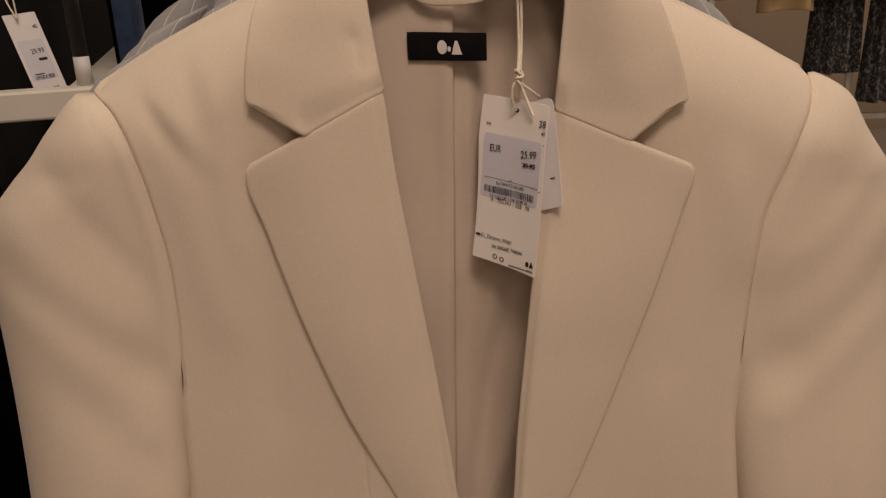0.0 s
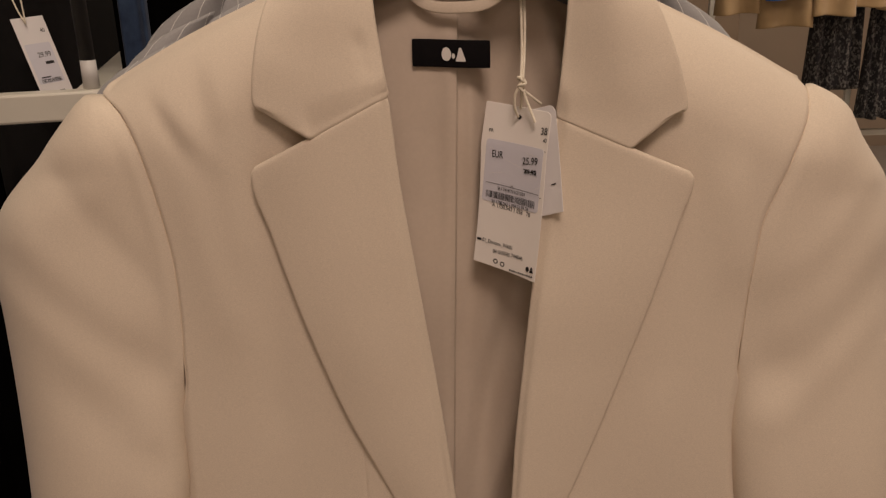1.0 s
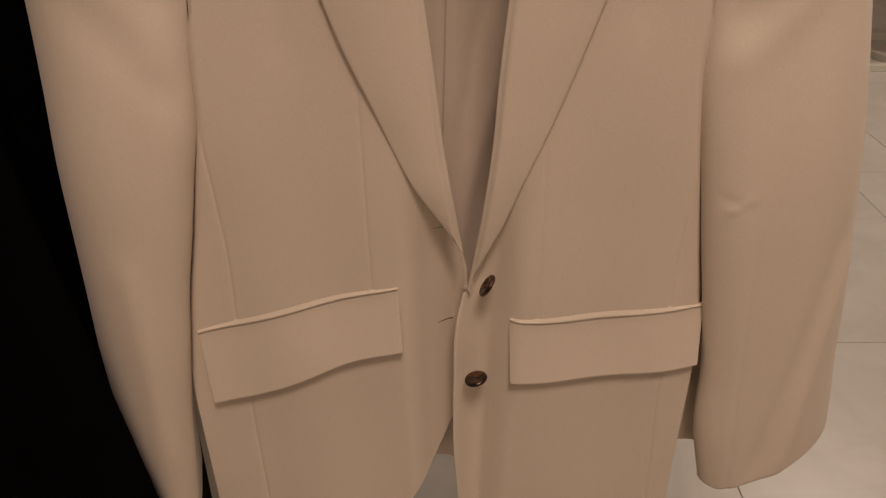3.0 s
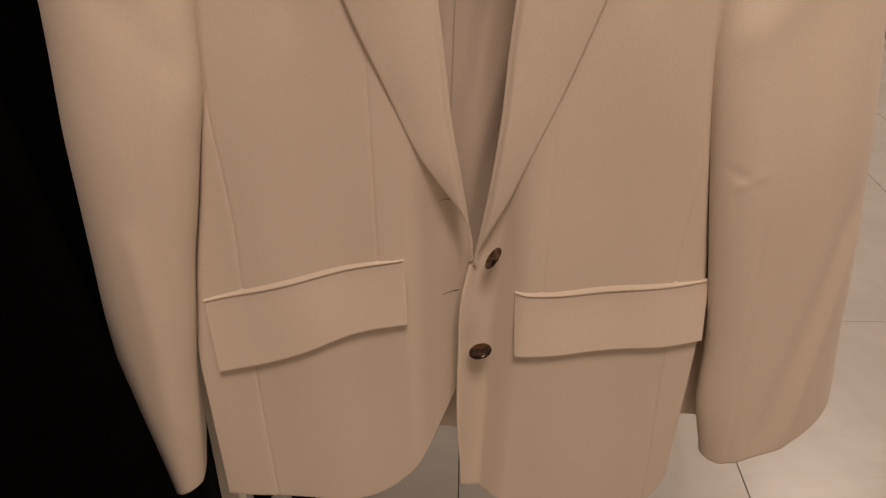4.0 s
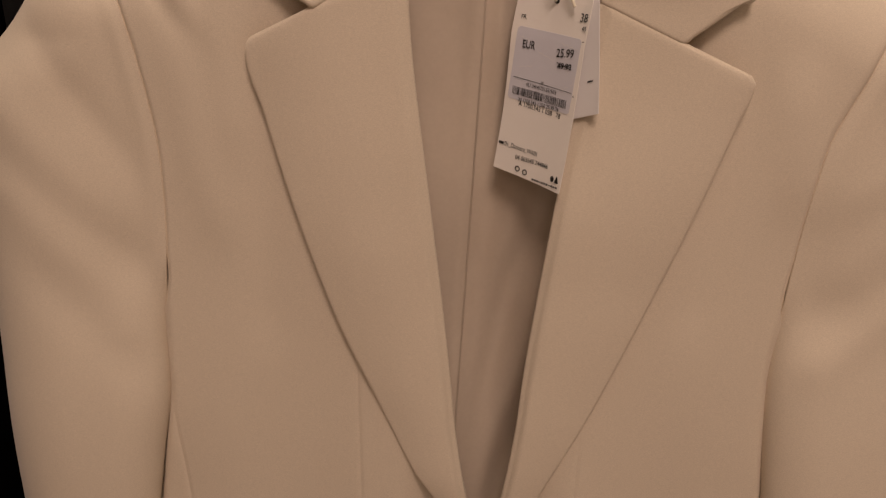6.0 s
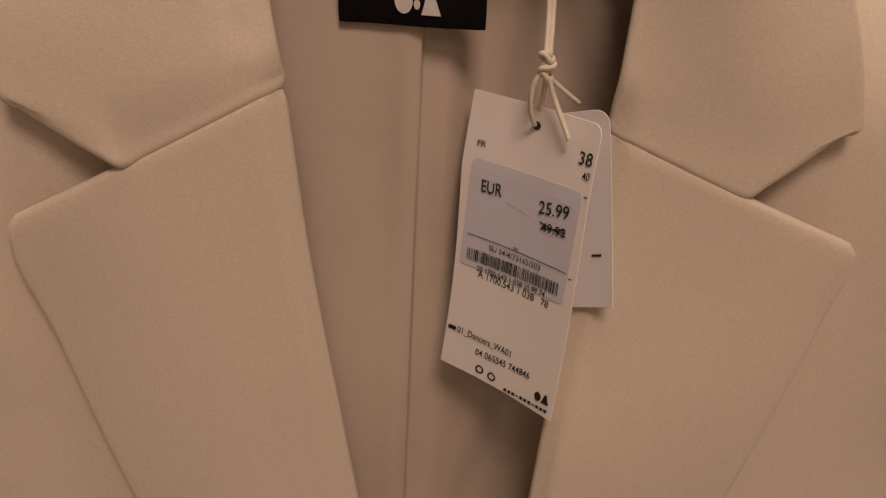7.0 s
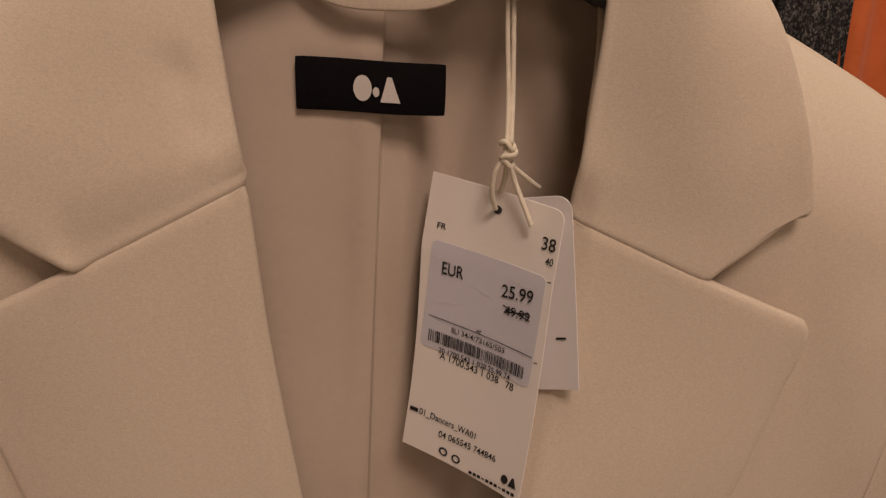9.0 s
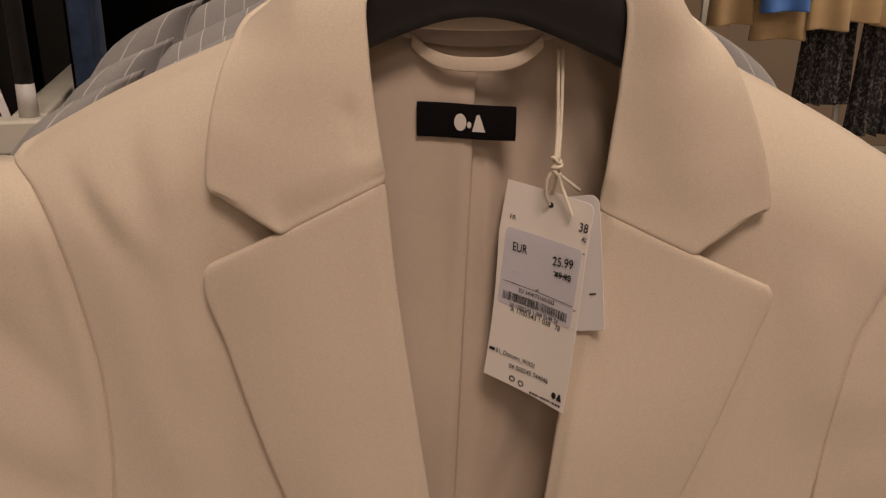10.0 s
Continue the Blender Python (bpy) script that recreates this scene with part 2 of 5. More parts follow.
def mesh_part(name, verts, faces, mat, parent=None, label="", smooth=True, uv=None):
    """One mesh object in world coordinates, under a thing or a part."""
    me = bpy.data.meshes.new(name)
    me.from_pydata([tuple(float(c) for c in v) for v in verts], [], faces)
    me.materials.append(mat)
    me.polygons.foreach_set("use_smooth", [smooth] * len(me.polygons))
    if uv is not None:
        layer = me.uv_layers.new(name="UVMap")
        idx = np.empty(len(me.loops), dtype=np.int32)
        me.loops.foreach_get("vertex_index", idx)
        layer.data.foreach_set("uv", np.asarray(uv, dtype=np.float32)[idx].ravel())
    me.update()
    ob = new(name, me)
    if parent is not None:
        ob.parent = parent
        chain, p = Vector((0, 0, 0)), parent
        while p is not None:
            chain += p.location
            p = p.parent
        ob.location = -chain
    return tagged(ob, label)


def part(name, bm, mat, parent=None, label="", smooth=True):
    bm.verts.index_update()
    v = [x.co.copy() for x in bm.verts]
    f = [[q.index for q in face.verts] for face in bm.faces]
    bm.free()
    return mesh_part(name, v, f, mat, parent, label, smooth)


def spline(ks, vs):
    """A smooth function through (k, v); ks may run up or down."""
    k, v = np.array(ks, float), np.array(vs, float)
    o = np.argsort(k)
    k, v = k[o], v[o]
    m = np.gradient(v, k)

    def f(x):
        x = np.clip(np.asarray(x, float), k[0], k[-1])
        i = np.clip(np.searchsorted(k, x) - 1, 0, len(k) - 2)
        h = k[i + 1] - k[i]
        s = (x - k[i]) / h
        return (v[i] * (1 + 2 * s) * (1 - s) ** 2 + h * m[i] * s * (1 - s) ** 2
                + v[i + 1] * s * s * (3 - 2 * s) + h * m[i + 1] * s * s * (s - 1))
    return f


def step(x, a, b):
    s = np.clip((np.asarray(x, float) - a) / (b - a), 0, 1)
    return s * s * (3 - 2 * s)


def ridge(x, z, x0, z0, x1, z1, width, height, soft=0.02):
    """A soft crease along a line from (x0, z0) to (x1, z1)."""
    dx, dz = x1 - x0, z1 - z0
    n = math.hypot(dx, dz)
    a = ((x - x0) * dx + (z - z0) * dz) / n
    d = ((x - x0) * dz - (z - z0) * dx) / n
    return height * np.exp(-(d / width) ** 2) * step(a, -soft, soft) * (1 - step(a, n - soft, n + soft))


def wobble(x, z, amount, scale, seed):
    out = np.zeros(np.broadcast(x, z).shape)
    fx, fz = np.broadcast_to(x, out.shape).ravel(), np.broadcast_to(z, out.shape).ravel()
    flat = np.array([noise.noise((a * scale, b * scale * 0.6, seed)) for a, b in zip(fx, fz)])
    return amount * flat.reshape(out.shape)


def grid_faces(n, m, start=0, flip=False, wrap=False):
    fs = []
    for i in range(n - 1):
        for j in range(m if wrap else m - 1):
            a, b = start + i * m + j, start + i * m + (j + 1) % m
            q = [a, b, b + m, a + m]
            fs.append(q[::-1] if flip else q)
    return fs


def pad(P, T, back=(0, 1, 0), rings=3, inset=0.0):
    """A cushion of cloth or card: the grid P (n, m, 3) as its face, T thick towards back, with a rounded rim."""
    P = np.asarray(P, float)
    n, m, _ = P.shape
    bk = np.array(back, float)
    bk /= np.linalg.norm(bk)
    loop = [(0, j) for j in range(m)] + [(i, m - 1) for i in range(1, n)] + [(n - 1, j) for j in range(m - 2, -1, -1)] + [(i, 0) for i in range(n - 2, 0, -1)]
    L = len(loop)
    B = np.array([P[i, j] for i, j in loop])
    tang = np.roll(B, -1, 0) - np.roll(B, 1, 0)
    out = np.cross(tang, bk)
    out /= np.maximum(np.linalg.norm(out, axis=1), 1e-9)[:, None]
    if np.sum((B - B.mean(0)) * out) < 0:
        out = -out
    if inset:
        P = P.copy()
        for q, (i, j) in enumerate(loop):
            P[i, j] -= out[q] * inset
        B = np.array([P[i, j] for i, j in loop])
    verts = [P.reshape(-1, 3)]
    faces = grid_faces(n, m)
    ids = [[i * m + j for i, j in loop]]
    count = n * m
    for k in range(1, rings + 1):
        a = math.pi * k / (rings + 1)
        verts.append(B + out * (T / 2 * math.sin(a)) + bk * (T / 2 * (1 - math.cos(a))))
        ids.append(list(range(count, count + L)))
        count += L
    verts.append((P + bk * T).reshape(-1, 3))
    ids.append([count + i * m + j for i, j in loop])
    faces += grid_faces(n, m, count, True)
    for a, b in zip(ids[:-1], ids[1:]):
        for q in range(L):
            r = (q + 1) % L
            faces.append([a[r], a[q], b[q], b[r]])
    return np.concatenate(verts), faces


def tube(points, radius, sides=10, closed=False, squash=1.0, cap=True):
    """A round bar through the points; radius a number or one for each point."""
    pts = np.array(points, float)
    n = len(pts)
    rad = np.broadcast_to(np.asarray(radius, float), (n,))
    tan = np.roll(pts, -1, 0) - np.roll(pts, 1, 0)
    if not closed:
        tan[0], tan[-1] = pts[1] - pts[0], pts[-1] - pts[-2]
    tan /= np.linalg.norm(tan, axis=1)[:, None]
    up = np.array([0.0, 0.0, 1.0]) if abs(tan[0][2]) < 0.9 else np.array([0.0, 1.0, 0.0])
    verts = []
    side = np.cross(tan[0], up)
    for p, t, r in zip(pts, tan, rad):
        side = side - t * np.dot(side, t)
        side /= np.linalg.norm(side)
        u = np.cross(side, t)
        for k in range(sides):
            a = 2 * math.pi * k / sides
            verts.append(p + r * (side * math.cos(a) + u * math.sin(a) * squash))
    faces = grid_faces(n, sides, 0, False, True)
    if closed:
        faces += [[(n - 1) * sides + j, (n - 1) * sides + (j + 1) % sides, (j + 1) % sides, j] for j in range(sides)]
    elif cap:
        faces += [list(range(sides))[::-1], [(n - 1) * sides + j for j in range(sides)]]
    return np.array(verts), faces


def smooth_path(points, per=8):
    """Catmull-Rom through the points."""
    p = np.array(points, float)
    q = np.vstack([2 * p[0] - p[1], p, 2 * p[-1] - p[-2]])
    out = []
    for i in range(1, len(q) - 2):
        for k in range(per):
            s = k / per
            out.append(0.5 * (2 * q[i] + (q[i + 1] - q[i - 1]) * s + (2 * q[i - 1] - 5 * q[i] + 4 * q[i + 1] - q[i + 2]) * s * s
                              + (3 * q[i] - q[i - 1] - 3 * q[i + 1] + q[i + 2]) * s ** 3))
    out.append(p[-1])
    return np.array(out)


def block(x0, x1, y0, y1, z0, z1, bevel=0.0):
    bm = bmesh.new()
    bmesh.ops.create_cube(bm, size=1.0, matrix=Matrix.Translation(((x0 + x1) / 2, (y0 + y1) / 2, (z0 + z1) / 2)) @ Matrix.Diagonal((x1 - x0, y1 - y0, z1 - z0, 1)))
    if bevel:
        bmesh.ops.bevel(bm, geom=bm.edges[:], offset=bevel, segments=2, profile=0.5, affect="EDGES")
    return bm


# ---------- the shop: floor, walls, ceiling ----------
def room():
    g = part("floor", block(-4.0, 6.5, -4.0, 7.0, -0.12, -0.006), GROUT, None, "pale marble tile floor with grey grout joints", False)
    tagged(g, category="floor", kind="structure")
    for nm, b in (("wall_north", (-4.0, 6.5, 7.0, 7.15)), ("wall_south", (-4.0, 6.5, -4.15, -4.0)), ("wall_west", (-4.15, -4.0, -4.15, 7.15)), ("wall_east", (6.5, 6.65, -4.15, 7.15))):
        tagged(part(nm, block(b[0], b[1], b[2], b[3], -0.12, 3.0), WALL, None, "plain beige painted shop wall", False), category="wall", kind="structure")
    tagged(part("ceiling", block(-4.15, 6.65, -4.15, 7.15, 3.0, 3.1), CEIL, None, "white shop ceiling board", False), category="ceiling", kind="structure")
    return g


FLOOR = room()


# ---------- the cream blazer ----------
MID = 0.02
SH_L = spline([-0.235, -0.21, -0.19, -0.15, -0.10, -0.05, 0.03], [1.388, 1.401, 1.412, 1.433, 1.455, 1.474, 1.480])
SH_R = spline([0.0, 0.075, 0.115, 0.16, 0.189, 0.21, 0.235, 0.26], [1.48, 1.474, 1.456, 1.434, 1.4185, 1.4065, 1.394, 1.381])
ROLL_L = spline([1.48, 1.44, 1.405, 1.362, 1.301, 1.227, 1.179, 1.143, 1.087, 1.044, 1.016], [-0.032, -0.030, -0.025, -0.021, -0.013, -0.003, 0.003, 0.007, 0.016, 0.0225, 0.026])
ROLL_R = spline([1.48, 1.446, 1.4205, 1.397, 1.346, 1.292, 1.241, 1.187, 1.143, 1.087, 1.039, 1.014], [0.0755, 0.0745, 0.0722, 0.0700, 0.0632, 0.0558, 0.0505, 0.0453, 0.0424, 0.036, 0.029, 0.025])
OUT_L = spline([1.3690, 1.3655, 1.3610, 1.33, 1.27, 1.208, 1.172, 1.149, 1.113, 1.075, 1.058, 1.036], [-0.0990, -0.1024, -0.1030, -0.0955, -0.0785, -0.0575, -0.042, -0.0325, -0.016, 0.008, 0.018, 0.0245])
OUT_R = spline([1.3590, 1.3555, 1.3510, 1.335, 1.284, 1.219, 1.158, 1.109, 1.071, 1.042, 1.022], [0.1410, 0.1444, 0.1445, 0.1398, 0.125, 0.1045, 0.083, 0.063, 0.0485, 0.0345, 0.027])
EDGE_L = spline([1.013, 0.968, 0.921, 0.878, 0.82, 0.74], [0.0235, 0.0175, 0.0140, 0.0135, 0.0135, 0.0135])
EDGE_R = spline([1.016, 0.986, 0.929, 0.855, 0.784, 0.74], [0.0235, 0.0175, 0.0155, 0.0155, 0.0195, 0.02])
ARM_L = spline([1.412, 1.409, 1.403, 1.399, 1.393, 1.383, 1.368, 1.345, 1.316, 1.287, 1.255, 1.22, 1.195, 1.15, 1.0, 0.75], [-0.204, -0.2, -0.186, -0.1795, -0.1745, -0.169, -0.1645, -0.16, -0.156, -0.1555, -0.157, -0.161, -0.176, -0.198, -0.204, -0.2])
ARM_R = spline([1.408, 1.403, 1.396, 1.39, 1.382, 1.368, 1.357, 1.342, 1.328, 1.311, 1.295, 1.267, 1.233, 1.19, 1.1, 0.95, 0.85, 0.75], [0.222, 0.2185, 0.2155, 0.2138, 0.21, 0.203, 0.199, 0.193, 0.188, 0.1855, 0.184, 0.183, 0.182, 0.2, 0.207, 0.2085, 0.206, 0.205])
DART_L = spline([1.45, 1.193, 1.121, 1.023, 0.75], [-0.052, -0.051, -0.050, -0.049, -0.049])
DART_R = spline([1.45, 1.136, 1.077, 1.002, 0.75], [0.083, 0.0805, 0.0805, 0.0795, 0.080])
SIDE_L = spline([1.45, 1.30, 1.2, 1.155, 1.097, 1.041, 0.989, 0.915, 0.74], [-0.13, -0.135, -0.155, -0.163, -0.1605, -0.158, -0.159, -0.158, -0.153])
SIDE_R = spline([1.45, 1.30, 1.2, 1.085, 1.032, 0.934, 0.82, 0.74], [0.15, 0.155, 0.18, 0.1865, 0.1835, 0.183, 0.187, 0.188])


FOLD_L = spline([1.2, 1.139, 1.086, 1.03, 0.97, 0.889, 0.75], [-0.031, -0.028, -0.0245, -0.0225, -0.0225, -0.021, -0.019])
FOLD_R = spline([1.2, 1.096, 1.054, 0.993, 0.937, 0.85, 0.75], [0.066, 0.057, 0.052, 0.048, 0.0445, 0.041, 0.038])

IN_L = spline([1.409, 1.403, 1.399, 1.393, 1.383, 1.368, 1.345, 1.316, 1.287, 1.255, 1.22, 1.195, 1.157, 1.115, 1.069, 1.016, 0.967, 0.91, 0.823, 0.75], [-0.2, -0.186, -0.1795, -0.1745, -0.169, -0.1645, -0.16, -0.156, -0.1555, -0.157, -0.161, -0.1635, -0.1655, -0.1735, -0.182, -0.1925, -0.1995, -0.2075, -0.216, -0.225])
IN_R = spline([1.403, 1.396, 1.39, 1.382, 1.368, 1.357, 1.342, 1.328, 1.311, 1.295, 1.267, 1.233, 1.196, 1.157, 1.115, 1.064, 1.01, 0.95, 0.887, 0.826, 0.76], [0.2185, 0.2155, 0.2138, 0.21, 0.203, 0.199, 0.193, 0.188, 0.1855, 0.184, 0.183, 0.182, 0.1815, 0.1855, 0.1915, 0.199, 0.2075, 0.2155, 0.2185, 0.231, 0.237])


def front_y(x, z, left=None):
    """Depth of the blazer's front at (x, z)."""
    x, z = np.broadcast_arrays(np.asarray(x, float), np.asarray(z, float))
    left = (x < MID) if left is None else np.full(x.shape, left)
    top = np.where(left, SH_L(x), SH_R(x))
    d = np.clip((top - z) / 0.055, 0, 1)
    y = 0.447 + 0.043 * (1 - np.sqrt(np.clip(1 - (1 - d) ** 2, 0, 1)))
    y = y + 0.004 * np.clip(np.abs(x - MID) / 0.2, 0, 1.3) ** 4
    # the two edges hang back beside a soft fold, more so lower down
    low = 1 - step(z, 1.04, 1.15)
    fl, fr = FOLD_L(z), FOLD_R(z)
    ramp = np.clip((x - fl + 0.004) / 0.042, 0, 1)
    y = y + left * low * 0.031 * ramp * step(x - fl, -0.012, 0.018)
    along = np.clip((x - 0.016) / np.maximum(fr - 0.018, 0.01), 0, 1)
    y = y + (~left) * low * (0.025 * along ** 1.1 * (1 - step(x - fr, -0.022, 0.022)) + 0.004 * (1 - step(x, 0.016, 0.05)))
    # soft drape
    y = y + 0.0013 * np.sin((x + 0.12 * (z - 1.1)) * 62 + 0.6) * step(1.33 - z, 0.0, 0.2)
    y = y + ridge(x, z, -0.157, 1.403, -0.139, 1.377, 0.006, 0.0026) - ridge(x, z, -0.149, 1.402, -0.127, 1.374, 0.008, 0.0020)
    y = y + ridge(x, z, -0.131, 1.419, -0.124, 1.394, 0.007, 0.0018) - ridge(x, z, -0.117, 1.412, -0.111, 1.31, 0.010, 0.0016)
    y = y - ridge(x, z, -0.143, 1.372, -0.124, 1.26, 0.013, 0.0016) - ridge(x, z, 0.165, 1.36, 0.18, 1.29, 0.014, 0.0020)
    y = y + ridge(x, z, -0.098, 1.36, -0.102, 1.20, 0.012, 0.0018) + ridge(x, z, 0.150, 1.36, 0.135, 1.22, 0.010, 0.0018)
    y = y + wobble(x, z, 0.0019, 14, 3.1)
    return y


def front_panel(name, cols, n_each, hem, top, seams, parent, left):
    """cols: curves of x over z from the opening to the armhole; seams: index of column -> (depth, upper z, lower z)."""
    ts = []
    for k, n in enumerate(n_each):
        s = np.linspace(0, 1, n, endpoint=False)
        extra = [0.006, 0.02] if k > 0 else []
        extra += [0.98, 0.994]
        s = np.unique(np.concatenate([s, extra]))
        ts += [(k, v) for v in s]
    ts.append((len(n_each) - 1, 1.0))
    rows = np.linspace(0, 1, 190)
    P = np.zeros((len(rows), len(ts), 3))
    for j, (k, s) in enumerate(ts):
        z = np.linspace(1.40, 0.78, len(rows))
        for _ in range(6):
            x = cols[k](z) * (1 - s) + cols[k + 1](z) * s
            zt, zb = top(x[0]), hem(x[-1])
            z = zt + (zb - zt) * rows
        x = cols[k](z) * (1 - s) + cols[k + 1](z) * s
        y = front_y(x, z, left)
        # pressed flat under the collar
        near = np.abs(x - cols[0](z))
        y = y + 0.005 * (1 - step(near, 0.025, 0.05)) * step(z, 1.395, 1.42) + (0.0 if left else 1.0) * (0.004 * step(z, 1.10, 1.25) + 0.013 * step(z, 1.24, 1.37)) * (1 - np.clip(near / 0.105, 0, 1))
        # the side falls away behind the sleeve
        past = IN_L(z) - x if left else x - IN_R(z)
        y = y + 0.024 * step(past, -0.005, 0.014) * (1 - step(z, 1.18, 1.25))
        for c, (deep, hi, lo) in seams.items():
            xs = cols[c](z)
            near = np.exp(-((x - xs) / 0.0011) ** 2)
            y = y + deep * near * step(z, lo - 0.01, lo + 0.005) * (1 - step(z, hi - 0.03, hi + 0.01))
        P[:, j] = np.stack([x, y, z], 1)
    v, f = pad(P, 0.0022)
    return mesh_part(name, v, f, CREAM, parent)


def lapel(name, roll, out, z_roll, z_out, lift, sink, parent):
    """The turned-back lapel: a soft pad from the roll line to its outer edge."""
    n, m = 120, 34
    P = np.zeros((n, m, 3))
    s = np.linspace(0, 1, n)
    zr = z_roll[0] + (z_roll[1] - z_roll[0]) * s
    zo = z_out[0] + (z_out[1] - z_out[0]) * s
    side = 1.0 if out(1.3) > roll(1.3) else -1.0
    zo = zo - 0.0018 * (1 - s)
    xr, xo = roll(zr) + side * 0.0019, out(zo) - side * 0.0021 * np.clip((1 - s) * 8, 0, 1)
    u = np.linspace(0, 1, m)
    for j in range(m):
        x = xr + (xo - xr) * u[j]
        z = zr + (zo - zr) * u[j]
        wide = np.clip(np.abs(xo - xr) / 0.06, 0.12, 1)
        bulge = lift * wide * (0.75 + 0.45 * math.sin(math.pi * u[j]) - 0.10 * u[j])
        inner = np.clip(0.004 - np.abs(x - xr), 0, 0.004) / 0.004
        high = step(z, 1.12, 1.24)
        y = front_y(x, z, bool(side < 0)) * high + (0.4475 + 0.007 * (1 - step(z, 1.02, 1.12))) * (1 - high) - bulge + 0.003 * inner ** 2 - 0.002
        y = y + (sink * step(z, 1.10, 1.25) + (0.010 if side > 0 else 0.0) * step(z, 1.25, 1.37)) * (1 - (np.clip(np.abs(x - xr) / 0.078, 0, 1) if side > 0 else step(np.abs(x - xr), 0.0, 0.05))) + wobble(x, z, 0.0008, 30, 8.0)
        P[:, j] = np.stack([x, y, z], 1)
    v, f = pad(P, 0.0042, rings=4)
    mesh_part(name, v, f, CREAM, parent)
    return P[0]


def collar(parent, gorges):
    """One piece of collar from tip to tip round the neck; each key is (inner edge, notch, outer edge);
    gorges: the lapels' upper edges, which its two ends meet."""
    keys = [
        ((-0.0245, 0.4420, 1.4020), (-0.0655, 0.4375, 1.3845), (-0.0935, 0.4395, 1.4005)),
        ((-0.0255, 0.4430, 1.4120), (-0.0670, 0.4385, 1.3985), (-0.0975, 0.4400, 1.4060)),
        ((-0.0280, 0.4460, 1.4290), (-0.0640, 0.4400, 1.4240), (-0.0940, 0.4440, 1.4330)),
        ((-0.0310, 0.4490, 1.4560), (-0.0600, 0.4430, 1.4560), (-0.0880, 0.4560, 1.4560)),
        ((-0.0315, 0.4560, 1.4800), (-0.0570, 0.4560, 1.4860), (-0.0820, 0.4840, 1.4700)),
        ((-0.0220, 0.4800, 1.5060), (-0.0400, 0.4960, 1.5100), (-0.0560, 0.5180, 1.4800)),
        ((0.0200, 0.4960, 1.5140), (0.0200, 0.5140, 1.5160), (0.0200, 0.5360, 1.4800)),
        ((0.0640, 0.4820, 1.5060), (0.0800, 0.4960, 1.5080), (0.0950, 0.5180, 1.4800)),
        ((0.0748, 0.4640, 1.4780), (0.0920, 0.4560, 1.4830), (0.1060, 0.4820, 1.4700)),
        ((0.0742, 0.4605, 1.4480), (0.0970, 0.4490, 1.4500), (0.1190, 0.4560, 1.4530)),
        ((0.0720, 0.4595, 1.4220), (0.1020, 0.4480, 1.4130), (0.1310, 0.4470, 1.4230)),
        ((0.0698, 0.4580, 1.4010), (0.1080, 0.4482, 1.3870), (0.1385, 0.4460, 1.3960)),
        ((0.0688, 0.4570, 1.3925), (0.1075, 0.4482, 1.3735), (0.1350, 0.4458, 1.3940)),
    ]
    K = np.array(keys)
    ease = K[:, 2] - K[:, 0]
    ease /= np.linalg.norm(ease, axis=1)[:, None]
    K[:, 0] += 0.0016 * ease
    K[:, 2] -= 0.0016 * ease
    lines = [smooth_path(K[:, c], 12) for c in range(3)]
    n = len(lines[0])
    u = np.linspace(0, 1, 15)
    P = np.zeros((n, 2 * len(u) - 1, 3))
    run = np.concatenate([[0.0], np.cumsum(np.linalg.norm(np.diff(lines[2], axis=0), axis=1))])
    tip = np.clip(np.minimum(run, run[-1] - run), 0, 0.0045)
    cut = 0.0045 - np.sqrt(np.clip(0.0045 ** 2 - (0.0045 - tip) ** 2, 0, None))
    for i in range(n):
        a, b, c = (lines[k][i] for k in range(3))
        c = c - (c - b) / np.linalg.norm(c - b) * cut[i]
        first = a + (b - a) * u[:, None]
        second = b + (c - b) * u[1:, None]
        row = np.vstack([first, second])
        t = np.linspace(0, 1, len(row))
        row[:, 1] -= 0.0022 * np.sin(math.pi * t)
        for _ in range(40):
            row[1:-1, 1] += 0.25 * (row[:-2, 1] - 2 * row[1:-1, 1] + row[2:, 1])
        row[:, 1] += wobble(row[:, 0], row[:, 2], 0.0009, 34, 2.0)
        row[:, 1] += ridge(row[:, 0], row[:, 2], -0.040, 1.437, -0.0345, 1.416, 0.0030, 0.0016, 0.006) - ridge(row[:, 0], row[:, 2], -0.036, 1.428, -0.031, 1.408, 0.0030, 0.0010, 0.006)
        P[i] = row
    # both ends lie flush with the lapels along the gorge seam
    for end, gorge in ((0, gorges[0]), (n - 1, gorges[1])):
        order = np.argsort(gorge[:, 0])
        gx, gy, gz = gorge[order].T
        row = P[end].copy()
        free = 1 - step(np.arange(len(row)), len(u) - 2, len(u) + 2)
        dy = (np.interp(row[:, 0], gx, gy) - row[:, 1]) * free
        dz = (np.interp(row[:, 0], gx, gz) + 0.0025 - row[:, 2]) * free
        away = np.linalg.norm(lines[1] - lines[1][end], axis=1)
        P[:, :, 1] += (1 - step(away, 0.0, 0.022))[:, None] * dy[None, :]
        P[:, :, 2] += (1 - step(away, 0.0, 0.012))[:, None] * dz[None, :]
    v, f = pad(P, 0.0038, back=(0, 1, 0), rings=4)
    return mesh_part("collar", v, f, CREAM, parent)


